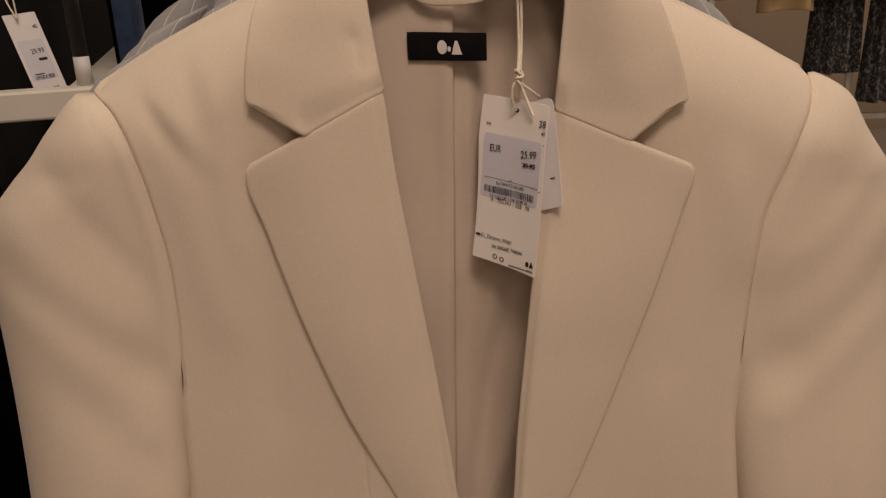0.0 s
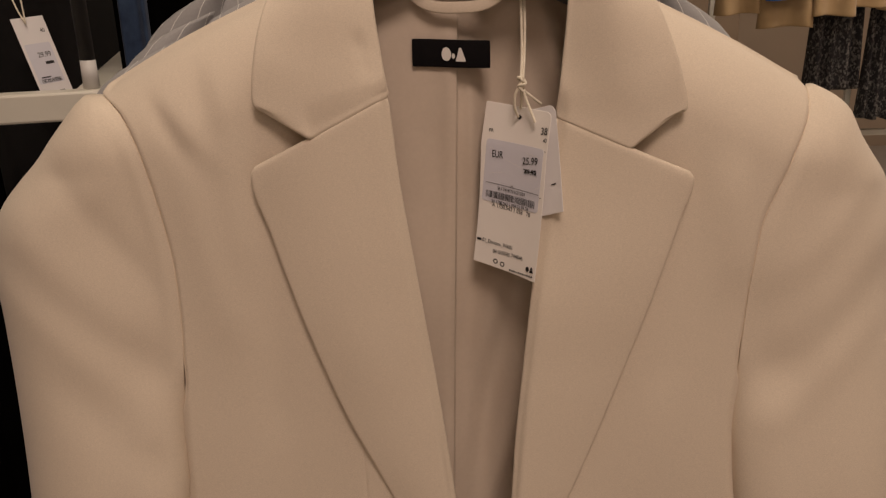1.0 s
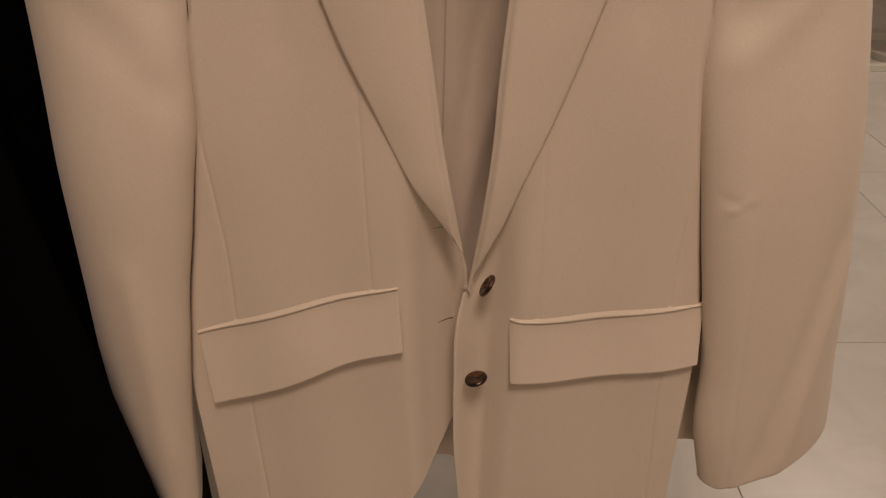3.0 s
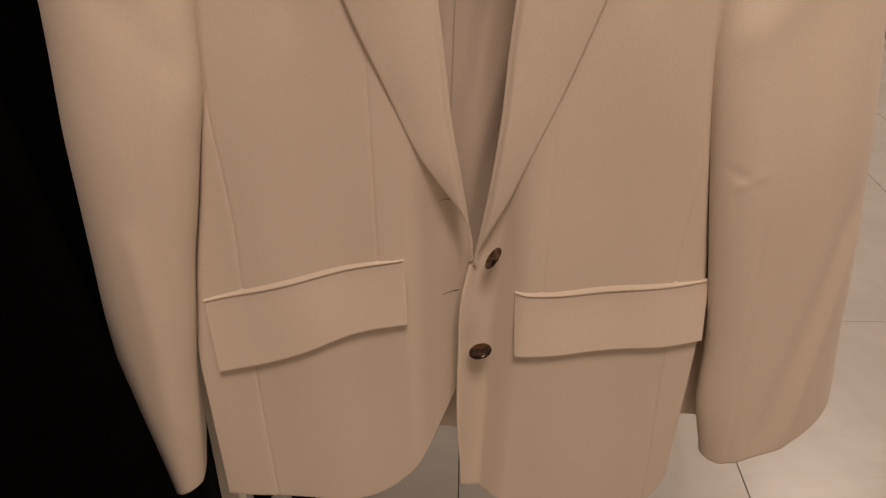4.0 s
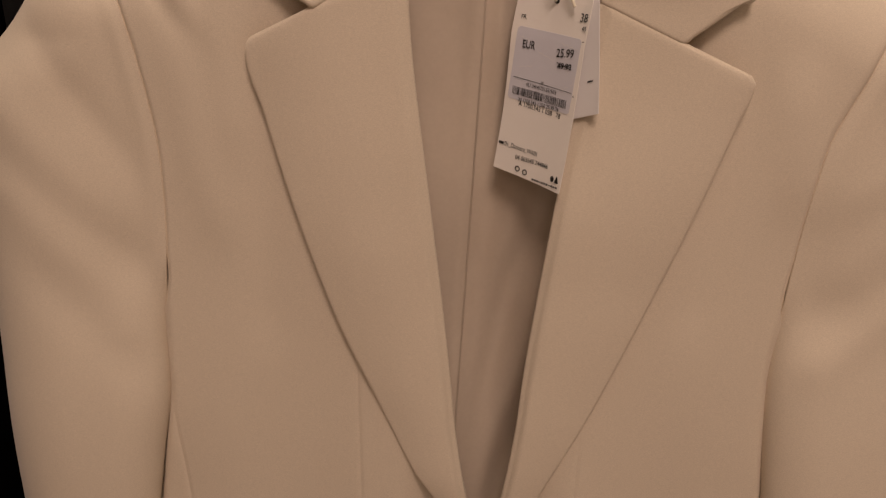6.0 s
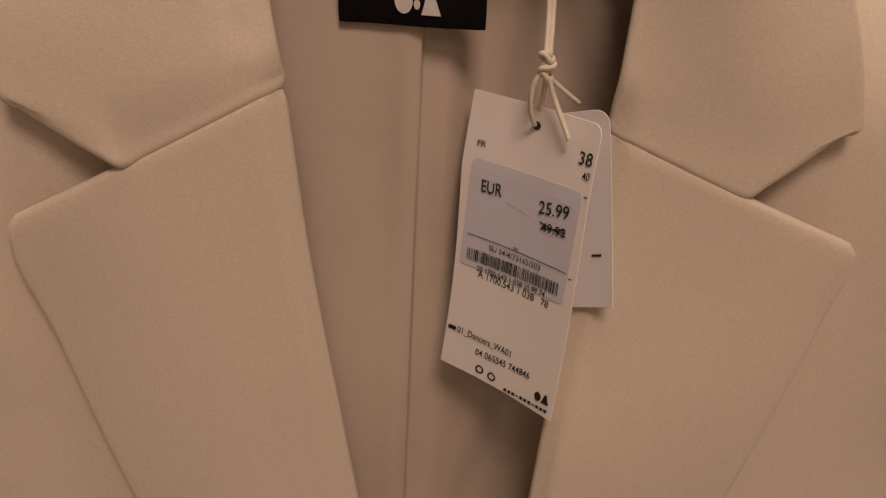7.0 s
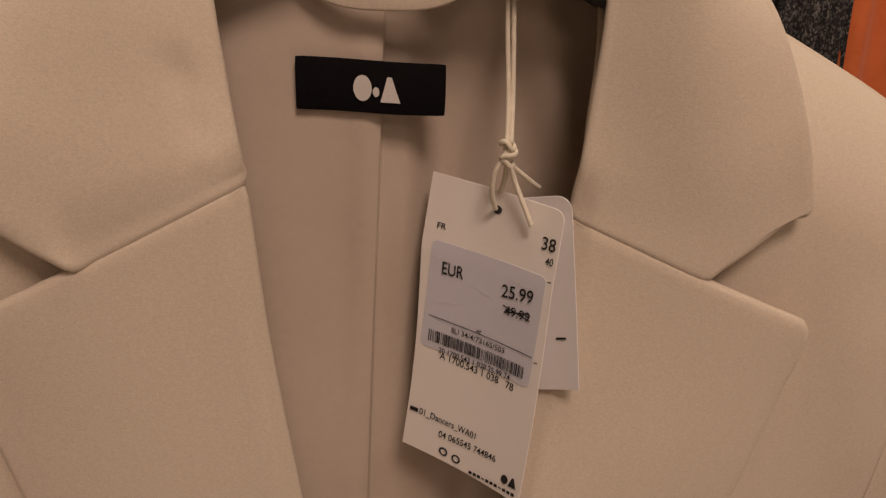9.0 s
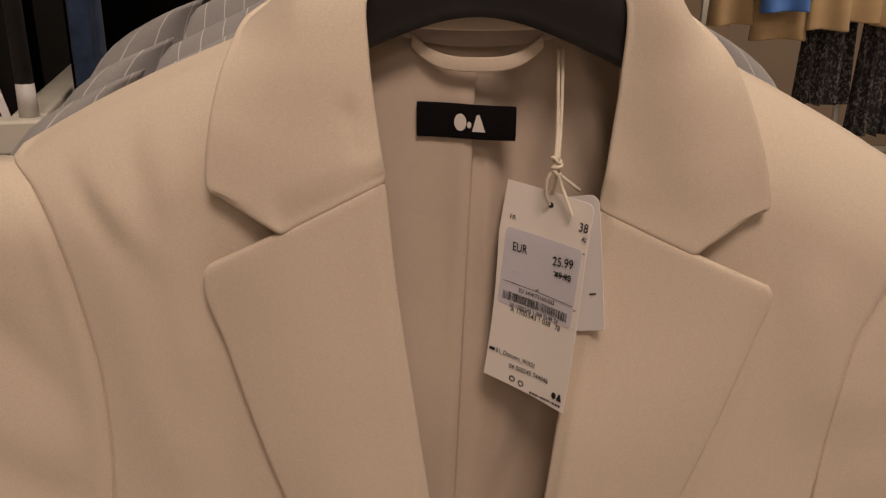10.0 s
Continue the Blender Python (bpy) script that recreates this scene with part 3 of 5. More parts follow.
def sleeve(inner, outer, z_top, cuff, y_front, y_back, lobe, creases, parent, seed):
    """A sleeve of cloth: its front grows out of the armhole seam and rolls over to the back at its outer edge;
    cuff(v) gives the lower rim's height across the sleeve, lobe(z) how far the back part stands out beyond the front."""
    rows, front, back = 180, 76, 40
    s = np.linspace(0, 1, rows)
    P = np.zeros((rows, front + back, 3))

    def seam_y(z):
        xi = inner(z)
        return front_y(xi, np.minimum(z, np.where(xi < MID, SH_L(xi), SH_R(xi)) - 0.0002)) + 0.0012

    def front_depth(v, z):
        xi, xo = inner(z), outer(z)
        wide = np.abs(xo - xi)
        seam = seam_y(z)
        body = y_front(z) + (seam - 0.0035 - y_front(z)) * step(z, 1.27, 1.37)
        join = step(z, 1.195, 1.245)
        y = seam + (body - seam) * float(step(v, 0.0, 0.45))
        y = y - 0.0007 * np.exp(-((wide * v - 0.006) / 0.0045) ** 2)
        d = np.clip(wide * v / 0.030, 0, 1)
        loose = body + 0.020 * (1 - np.sqrt(np.clip(1 - (1 - d) ** 2, 0, 1)))
        y = loose + (y - loose) * join
        reach = np.minimum(0.068, 0.8 * wide) + 1e-6
        d = np.clip(wide * (1 - v) / reach, 0, 1)
        deep = (0.056 - 0.022 * step(z, 1.33, 1.40)) * np.clip(wide / 0.05, 0, 1) ** 0.5
        return y + deep * (1 - np.sqrt(np.clip(1 - (1 - d) ** 2, 0, 1)))

    def rim(v):
        return z_top + (cuff(v) - z_top) * s

    for j, v in enumerate(0.5 - 0.5 * np.cos(math.pi * np.linspace(0, 1, front))):
        z = rim(v)
        xi, xo = inner(z), outer(z)
        x = xi + (xo - xi) * v
        y = front_depth(v, z)
        fade = float(step(v, 0.0, 0.14))
        for c in creases:
            y = y + 0.75 * fade * ridge(x, z, *c)
        y = y + fade * wobble(x, z, 0.0019, 13, 5.0 + seed)
        P[:, j] = np.stack([x, y, z], 1)
    for k in range(back):
        w = (k + 1) / (back + 1)
        z = rim(1 - w)
        xi, xo = inner(z), outer(z)
        out = float(step(w, 0.0, 0.16) * (1 - step(w, 0.4, 1.0)))
        x = xo + (xi - xo) * w + lobe(z) * out
        ye, ys = front_depth(1.0, z), front_depth(0.0, z)
        edge = ye + (ys - ye) * w
        full = np.clip(np.abs(xo - xi) / 0.05, 0, 1)
        y = edge + np.maximum(y_back(z) - edge, 0.0) * math.sin(math.pi * w) ** 0.7 * full
        P[:, front + k] = np.stack([x, y, z], 1)
    m = front + back
    faces = grid_faces(rows, m, 0, True, True)
    flat = [P.reshape(-1, 3)]
    count = rows * m
    # turned-in hem at the cuff
    mid = P[-1].mean(0)
    prev = [(rows - 1) * m + j for j in range(m)]
    for depth, inn in ((-0.0015, 0.985), (0.002, 0.95), (0.035, 0.90)):
        ring = mid + (P[-1] - mid) * inn
        ring[:, 2] = P[-1][:, 2] + depth
        ids = list(range(count, count + m))
        flat.append(ring)
        faces += [[prev[j], ids[j], ids[(j + 1) % m], prev[(j + 1) % m]] for j in range(m)]
        prev, count = ids, count + m
    faces.append(list(range(m)))
    return mesh_part("sleeve", np.concatenate(flat), faces, CREAM, parent)


def flap(xs, tops, bots, parent):
    """Pocket flap with its jetted welt."""
    n, m = 26, 60
    ft, fb = spline(xs, tops), spline(xs, bots)
    x0, x1 = xs[0], xs[-1]
    x = np.linspace(x0, x1, m)
    lean = 0.006 if x0 < 0 else 0.002
    P = np.zeros((n, m, 3))
    for i, t in enumerate(np.linspace(0, 1, n)):
        xx = x + lean * t * (1 - 0.6 * (x - x0) / (x1 - x0))
        z = ft(x) + (fb(x) - ft(x)) * t
        y = front_y(xx, z) - 0.0008 - 0.0072 * t ** 1.1 + wobble(xx, z, 0.0006, 32, 1.5)
        P[i] = np.stack([xx, y, z], 1)
    v, f = pad(P, 0.0018, rings=3, inset=0.0008)
    fl = mesh_part("pocket_flap", v, f, CREAM, parent)
    W = np.zeros((5, m, 3))
    wx = x * 0.992 + 0.004 * (x0 + x1)
    wide = 0.0046 * np.sin(math.pi * np.clip(np.linspace(0.02, 1.05, m), 0, 1)) ** 0.7 + 0.0006
    for i, t in enumerate(np.linspace(0, 1, 5)):
        z = ft(wx) + wide * (1 - t) * 1.0 + 0.0006
        y = front_y(wx, z) + 0.0006 - 0.0030 * t
        W[i] = np.stack([wx, y, z], 1)
    v, f = pad(W, 0.0006, rings=1)
    mesh_part("pocket_welt", v, f, CREAM, parent, "pale jetted welt above the flap")
    return fl


def button(x, z, facing, parent):
    prof = [(0.0, 0.0008), (0.0042, 0.0008), (0.0062, 0.0017), (0.0078, 0.0019), (0.0092, 0.0012), (0.0097, 0.0), (0.0090, -0.0012), (0.006, -0.0018), (0.0, -0.0018)]
    bm = bmesh.new()
    seg = 36
    rings = []
    for r, h in prof:
        rings.append([bm.verts.new((r * math.cos(2 * math.pi * k / seg), -h, r * math.sin(2 * math.pi * k / seg))) for k in range(seg)] if r else [bm.verts.new((0, -h, 0))])
    for a, b in zip(rings[:-1], rings[1:]):
        for k in range(seg):
            q = [a[k % len(a)], a[(k + 1) % len(a)], b[(k + 1) % len(b)], b[k % len(b)]]
            u = []
            for w in q:
                if w not in u:
                    u.append(w)
            bm.faces.new(u)
    bmesh.ops.recalc_face_normals(bm, faces=bm.faces[:])
    y = 0.4475
    M = Matrix.Translation((x, y, z)) @ Vector((0, -1, 0)).rotation_difference(Vector(facing).normalized()).to_matrix().to_4x4()
    bm.transform(M)
    b = part("button", bm, BUTTON, parent, "brown tortoiseshell button with four holes")
    # four holes, not cut: thin black discs give the shade inside them
    for dx, dz in ((-1, -1), (1, -1), (-1, 1), (1, 1)):
        bm = bmesh.new()
        bmesh.ops.create_cone(bm, cap_ends=True, segments=10, radius1=0.0008, radius2=0.0008, depth=0.0004, matrix=M @ pose(dx * 0.0017, -0.0010, dz * 0.0017, 90))
        part("button_hole", bm, HANGER_BLACK, b)
    v, f = tube([(x, y, z), (x, y + 0.004, z - 0.004), (x, float(front_y(x, z - 0.006, False)) + 0.001, z - 0.006)], 0.0010, 8)
    mesh_part("thread_shank", v, f, CORD, b)


def slit(x0, z0, x1, z1, sag, parent):
    """A stitched buttonhole."""
    t = np.linspace(0, 1, 16)
    x, z = x0 + (x1 - x0) * t, z0 + (z1 - z0) * t + sag * np.sin(math.pi * t)
    y = front_y(x, z) - 0.0006
    v, f = tube(np.stack([x, y + 0.0008, z], 1), 0.0004, 8, squash=0.5)
    b = mesh_part("buttonhole", v, f, CREAM, parent, "stitched buttonhole")
    v, f = tube(np.stack([x, y + 0.0003, z - 0.0001], 1), np.linspace(0.00012, 0.0004, 16), 6)
    mesh_part("slit", v, f, BUTTON, b)


def lining(parent):
    n = 150
    off = np.concatenate([np.linspace(-0.165, -0.012, 54), np.linspace(-0.010, -0.0012, 10), [-0.0007, -0.0003, 0.0, 0.0003, 0.0007], np.linspace(0.0012, 0.010, 10), np.linspace(0.012, 0.165, 56)])
    t = np.linspace(0, 1, n)[:, None]
    zt = np.minimum(1.492, np.where(off < 0, SH_L(off + 0.015), SH_R(off + 0.015)) - 0.006 - 0.030 * step(np.abs(off), 0.075, 0.10))[None, :]
    z = zt + (0.80 - zt) * t
    seam = 0.0145 + (z - 1.445) * 0.028
    x = seam + off[None, :]
    o = x - seam
    y = 0.488 + 0.010 * step(1.3 - z, -0.1, 0.35) + 0.9 * np.maximum(0, z - 1.455) ** 1.2
    under = step(1.45 - z, 0, 0.02)
    y = y + 0.0040 * step(o, -0.0002, 0.0008) * (1 - step(o, 0.008, 0.06)) * under
    y = y - 0.0022 * np.exp(-((o + 0.004) / 0.006) ** 2) * under
    y = y + 0.0040 * np.sin((x - 0.25 * (z - 1.4)) * 170) * step(1.40 - z, 0, 0.2) * step(x, 0.012, 0.035)
    y = y + 0.0025 * np.sin((x + 0.1 * (z - 1.4)) * 95 + 1.0) * step(1.46 - z, 0, 0.1)
    y = y + wobble(x, z, 0.003, 22, 6.6) + 0.012 * step(np.abs(x - MID), 0.06, 0.14) + 0.014 * step(x, 0.020, 0.036) * step(z, 1.28, 1.34) * (1 - 0.6 * step(z, 1.39, 1.475)) - 0.0045 * np.exp(-((x - 0.071 + 0.30 * (z - 1.42)) / 0.008) ** 2) * step(z, 1.34, 1.42)
    P = np.stack(np.broadcast_arrays(x, y, z), -1)
    v, f = pad(P, 0.002)
    return mesh_part("back_lining", v, f, LINING, parent, "beige satin lining with a centre pleat")


def back_panel(parent):
    n, m = 60, 50
    s = np.linspace(0, 1, n)[:, None]
    u = np.linspace(0, 1, m)[None, :]
    zz = 1.405 + (0.765 - 1.405) * s
    x = (ARM_L(zz) + 0.004) * (1 - u) + (ARM_R(zz) - 0.004) * u
    top = np.where(x < MID, SH_L(x), SH_R(x)) - 0.004
    z = top + (0.765 - top) * s
    y = 0.545 - 0.052 * (1 - step(s, 0.0, 0.12)) + 0.012 * np.sin(x * 40) * step(s, 0.3, 1.0) - 0.03 * (np.abs(x - MID) / 0.21) ** 4 * step(s, 0.15, 0.4)
    P = np.stack(np.broadcast_arrays(x, y, z), -1)
    v, f = pad(P, 0.002)
    mesh_part("back_panel", v, f, CREAM, parent)


def neck_band(parent):
    """Back neck facing, tape and hanging loop inside the collar."""
    t = np.linspace(-1, 1, 40)
    x = 0.0145 + 0.062 * t
    rows = []
    for z0, dy in ((1.4640, 0.0), (1.4700, 0.001), (1.478, 0.003), (1.488, 0.007), (1.50, 0.012)):
        rows.append(np.stack([x, 0.4835 + dy - 0.012 * t ** 2 + 0 * t, z0 + 0.006 * t ** 2], 1))
    v, f = pad(np.array(rows), 0.002)
    mesh_part("neck_facing", v, f, CREAM, parent)
    x = 0.0145 + 0.034 * t
    rows = [np.stack([x, 0.4845 - 0.002 * t ** 2, z0 + 0.0045 * t ** 2], 1) for z0 in (1.4565, 1.4600, 1.4645)]
    v, f = pad(np.array(rows), 0.001)
    mesh_part("neck_tape", v, f, MAUVE, parent, "taupe neck tape")
    x = 0.0145 + 0.0285 * t
    sag = 0.0100 * (1 - np.abs(t) ** 3.2)
    rows = [np.stack([x, 0.4825 - 0.003 * (1 - t ** 2), 1.4590 - sag + h], 1) for h in (0.0025, 0.0, -0.0025)]
    v, f = pad(np.array(rows), 0.0014)
    mesh_part("hanging_loop", v, f, CREAM, parent, "cream hanging loop")


def neck_label(parent):
    """Black woven label with a plain white mark."""
    def at(a, b):
        x = -0.0118 + 0.0445 * a
        z = 1.4320 - 0.0150 * b - 0.0022 * a
        y = 0.4838 + 0.0010 * math.sin(a * 7) - 0.0006 * math.sin(b * 3)
        return np.array([x, y, z])
    P = np.array([[at(a, b) for a in np.linspace(0, 1, 24)] for b in np.linspace(0, 1, 8)])
    v, f = pad(P, 0.0008)
    lab = mesh_part("neck_label", v, f, LABEL_BLACK, parent, "black woven neck label with a plain white mark")

    def mark(pts):
        p = [at(a, b) - np.array([0, 0.0006, 0]) for a, b in pts]
        mesh_part("label_mark", p, [list(range(len(p)))], LOGO_WHITE, lab, "white woven mark", False)
    k = np.linspace(0, 2 * math.pi, 24, endpoint=False)
    mark([(0.435 + 0.062 * math.cos(a), 0.52 + 0.26 * math.sin(a)) for a in k])
    mark([(0.525 + 0.022 * math.cos(a), 0.58 + 0.10 * math.sin(a)) for a in k])
    mark([(0.555, 0.78), (0.60, 0.27), (0.63, 0.27), (0.69, 0.78)])


def blazer():
    b = thing("blazer", "cream blazer with notched lapels and flap pockets, hanging open", "blazer", (MID, 0.49, 0.757))
    hem_l = spline([-0.21, -0.12, -0.076, -0.05, -0.036, -0.015, 0.002, 0.016], [0.756, 0.757, 0.759, 0.770, 0.783, 0.813, 0.849, 0.880])
    hem_r = spline([0.012, 0.018, 0.024, 0.036, 0.08, 0.178, 0.196, 0.207], [0.80, 0.776, 0.767, 0.7625, 0.760, 0.761, 0.772, 0.80])
    edge_l = lambda z: np.where(z > 1.013, ROLL_L(np.maximum(z, 1.016)) - 0.003, EDGE_L(np.minimum(z, 1.013)))
    edge_r = lambda z: np.where(z > 1.016, ROLL_R(np.maximum(z, 1.016)) + 0.003, EDGE_R(np.minimum(z, 1.016)))
    front_panel("front_panel", [edge_l, DART_L, SIDE_L, ARM_L], [26, 34, 16], hem_l, SH_L, {1: (0.0007, 1.21, 1.01), 2: (0.0009, 1.17, 0.75), 3: (0.0030, 1.45, 1.21)}, b, True)
    front_panel("front_panel", [edge_r, DART_R, SIDE_R, ARM_R], [26, 34, 16], hem_r, SH_R, {1: (0.0007, 1.15, 0.99), 2: (0.0009, 1.10, 0.75), 3: (0.0030, 1.45, 1.21)}, b, False)
    gorge_l = lapel("lapel", ROLL_L, OUT_L, (1.4030, 1.018), (1.3690, 1.030), 0.0066, 0.002, b)
    gorge_r = lapel("lapel", ROLL_R, OUT_R, (1.3868, 1.014), (1.3590, 1.024), 0.0056, 0.0070, b)
    collar(b, (gorge_l, gorge_r))
    out_l = spline([1.4095, 1.403, 1.394, 1.382, 1.37, 1.353, 1.34, 1.326, 1.312, 1.266, 1.22, 1.17, 1.12, 1.067, 1.01, 0.945, 0.88, 0.79, 0.75], [-0.2015, -0.209, -0.217, -0.228, -0.239, -0.258, -0.271, -0.279, -0.2825, -0.2835, -0.283, -0.283, -0.2845, -0.285, -0.286, -0.287, -0.283, -0.263, -0.255])
    lobe_l = lambda z: -0.016 * step(z, 1.332, 1.365) * (1 - step(z, 1.385, 1.406))
    yf = spline([1.41, 1.38, 1.33, 1.25, 1.15, 1.0, 0.75], [0.486, 0.462, 0.450, 0.444, 0.434, 0.429, 0.431])
    yb = spline([1.41, 1.38, 1.33, 1.25, 1.15, 1.0, 0.75], [0.50, 0.535, 0.552, 0.545, 0.53, 0.515, 0.51])
    folds_l = [(-0.255, 1.345, -0.175, 1.262, 0.018, -0.0024), (-0.262, 1.315, -0.172, 1.236, 0.015, 0.0018), (-0.25, 1.29, -0.165, 1.215, 0.016, -0.0020),
               (-0.225, 1.375, -0.172, 1.30, 0.009, 0.0015), (-0.235, 1.24, -0.17, 1.17, 0.016, 0.0022), (-0.23, 1.05, -0.225, 0.85, 0.012, -0.003)]
    sleeve(IN_L, out_l, 1.4050, lambda v: 0.777 - 0.012 * v, yf, yb, lobe_l, folds_l, b, 0.0)
    out_r = spline([1.4035, 1.4, 1.397, 1.393, 1.388, 1.379, 1.362, 1.346, 1.324, 1.286, 1.24, 1.19, 1.13, 1.07, 1.015, 0.95, 0.9, 0.855, 0.76], [0.2195, 0.2245, 0.231, 0.2375, 0.243, 0.248, 0.2605, 0.275, 0.284, 0.2905, 0.298, 0.306, 0.315, 0.3215, 0.3285, 0.335, 0.3415, 0.3455, 0.346])
    folds_r = [(0.275, 1.325, 0.205, 1.245, 0.017, -0.0020), (0.27, 1.30, 0.2, 1.225, 0.015, 0.0017), (0.265, 1.365, 0.205, 1.295, 0.010, -0.0015),
               (0.26, 1.265, 0.20, 1.20, 0.012, -0.002), (0.203, 1.108, 0.216, 1.103, 0.003, 0.0022), (0.207, 1.096, 0.222, 1.106, 0.003, -0.002),
               (0.315, 1.06, 0.288, 0.85, 0.007, -0.003), (0.30, 1.08, 0.268, 0.85, 0.008, 0.003), (0.232, 1.07, 0.252, 0.80, 0.0022, 0.0013)]
    sleeve(IN_R, out_r, 1.4000, lambda v: 0.829 + 0.054 * max(0.0, (v - 0.1) / 0.9) ** 1.1, yf, yb, lambda z: 0 * z, folds_r, b, 4.0)
    # the back half of the sleeve's vent, hanging behind
    x = np.linspace(0.206, 0.245, 12)
    rows = [np.stack([x, 0.476 + 0.004 * np.sin(x * 90) + 0 * x, z0 - 0.003 * (x - 0.206) / 0.04], 1) for z0 in np.linspace(0.99, 0.845, 14)]
    v, f = pad(np.array(rows), 0.002)
    mesh_part("sleeve_vent", v, f, CREAM, b)
    flap([-0.193, -0.155, -0.117, -0.074, -0.028], [0.9775, 0.9885, 1.0005, 1.0130, 1.0245], [0.910, 0.921, 0.937, 0.956, 0.9685], b)
    flap([0.0585, 0.10, 0.143, 0.18, 0.2095], [0.9935, 0.9945, 0.999, 1.004, 1.008], [0.9365, 0.9410, 0.946, 0.951, 0.9555], b)
    button(0.0405, 1.0265, (-0.82, 0.04, 0.57), b)
    button(0.0330, 0.936, (-0.24, 0.0, 0.96), b)
    slit(-0.001, 1.0675, 0.0145, 1.060, 0.002, b)
    slit(0.001, 0.9785, 0.014, 0.9765, 0.0008, b)
    lining(b)
    back_panel(b)
    neck_band(b)
    neck_label(b)
    return b


BLAZER = blazer()


# ---------- hanger and rail ----------
def hanger(y, x, z, half, group=""):
    h = thing("hanger", "black plastic clothes hanger with broad shoulders and a steel hook", "hanger", (x, y, z), group)
    t = np.linspace(-1, 1, 61)
    n = len(t)
    prof = [(-0.5, -0.35), (-0.5, 0.35), (-0.3, 0.5), (0.3, 0.5), (0.5, 0.35), (0.5, -0.35), (0.3, -0.5), (-0.3, -0.5)]
    verts, faces = [], []
    for k in t:
        a = abs(k)
        low = z - 0.53 * (math.sqrt((half * k) ** 2 + 0.03 ** 2) - 0.03)
        high = 0.046 - 0.036 * step(a, 0.15, 0.5)
        deep = 0.016 + 0.022 * a ** 1.5
        cz = low + high / 2
        for py, pz in prof:
            verts.append((x + half * k, y + 0.004 + 0.012 * a * a + py * deep, cz + pz * high))
    faces = grid_faces(n, 8, 0, True, True) + [list(range(8)), [(n - 1) * 8 + j for j in range(8)][::-1]]
    mesh_part("hanger_body", verts, faces, HANGER_BLACK, h)
    pts = [(x, y + 0.004, z + 0.04), (x, y + 0.004, z + 0.075)]
    pts += [(x, y + 0.004 - 0.018 + 0.018 * math.cos(a), z + 0.085 + 0.018 * math.sin(a)) for a in np.linspace(0, math.pi * 1.25, 12)]
    v, f = tube(pts, 0.0018, 8)
    mesh_part("hook", v, f, STEEL, h, "bent steel hook")
    return h


hanger(0.472, 0.014, 1.4695, 0.192)


def rail():
    """The straight arm from which the blazers hang, on a drop post from the ceiling."""
    r = thing("display_rail", "white straight display rail hung from the ceiling, holding the blazers", "rail", (0.004, 1.2, 1.5585))
    v, f = tube([(0.004, 0.44, 1.566), (0.004, 1.2, 1.566)], 0.0075, 14)
    mesh_part("arm", v, f, RACK_WHITE, r)
    part("drop_post", block(-0.016, 0.024, 1.19, 1.23, 1.55, 2.99, 0.004), RACK_WHITE, r, "", False)
    part("ceiling_plate", block(-0.056, 0.064, 1.15, 1.27, 2.988, 3.0, 0.003), RACK_WHITE, r, "", False)


rail()


# ---------- price tag on its cord ----------
TL, TR, BR, BL = (np.array(p) for p in ((0.0312, 0.4925, 1.3945), (0.0653, 0.4555, 1.3920), (0.0558, 0.4487, 1.2938), (0.0215, 0.4838, 1.2968)))
TAG_N = np.cross(TR - TL, BL - TL)
TAG_N = TAG_N / np.linalg.norm(TAG_N)
if TAG_N[1] > 0:
    TAG_N = -TAG_N


def tag_at(a, b, lift=0.0):
    """A point of the bent card: a across, b down."""
    p = (1 - b) * ((1 - a) * TL + a * TR) + b * ((1 - a) * BL + a * BR)
    bend = 0.0026 * math.sin(math.pi * min(max(b, 0), 1)) * (0.4 + 0.6 * (1 - a)) - 0.0016 * math.sin(math.pi * a)
    p = p + np.array([0.0022, 0, 0]) * math.sin(math.pi * min(max((b - 0.25) / 0.75, 0), 1)) * (1 - 0.6 * a)
    return p + TAG_N * (bend + lift)


def card(at, name, mat, parent, label, T=0.0003, r=(0.0, 0.06, 0.0, 0.0), n=24, m=40, asp=2.1):
    """A card with rounded corners (tl, tr, br, bl radii as shares of its width)."""
    fine = 1 - np.cos(np.linspace(0, math.pi / 2, 8))
    rows = np.unique(np.concatenate([np.linspace(0, 1, m)] + [v for rad in r if rad for v in (rad / asp * fine, 1 - rad / asp * fine)]))
    P = np.zeros((len(rows), n, 3))
    for i, b in enumerate(rows):
        lo, hi = 0.0, 1.0
        for k, rad in enumerate(r):
            if not rad:
                continue
            rb = rad / asp
            d = (rb - b) if k < 2 else (b - (1 - rb))
            if d > 0:
                cut = rad - math.sqrt(max(0, rad ** 2 - (d * asp) ** 2))
                if k in (0, 3):
                    lo = max(lo, cut)
                else:
                    hi = min(hi, 1 - cut)
        for j, a in enumerate(np.linspace(lo, hi, n)):
            P[i, j] = at(a, b)
    v, f = pad(P, T, back=-TAG_N, rings=1)
    return mesh_part(name, v, f, mat, parent, label, False)


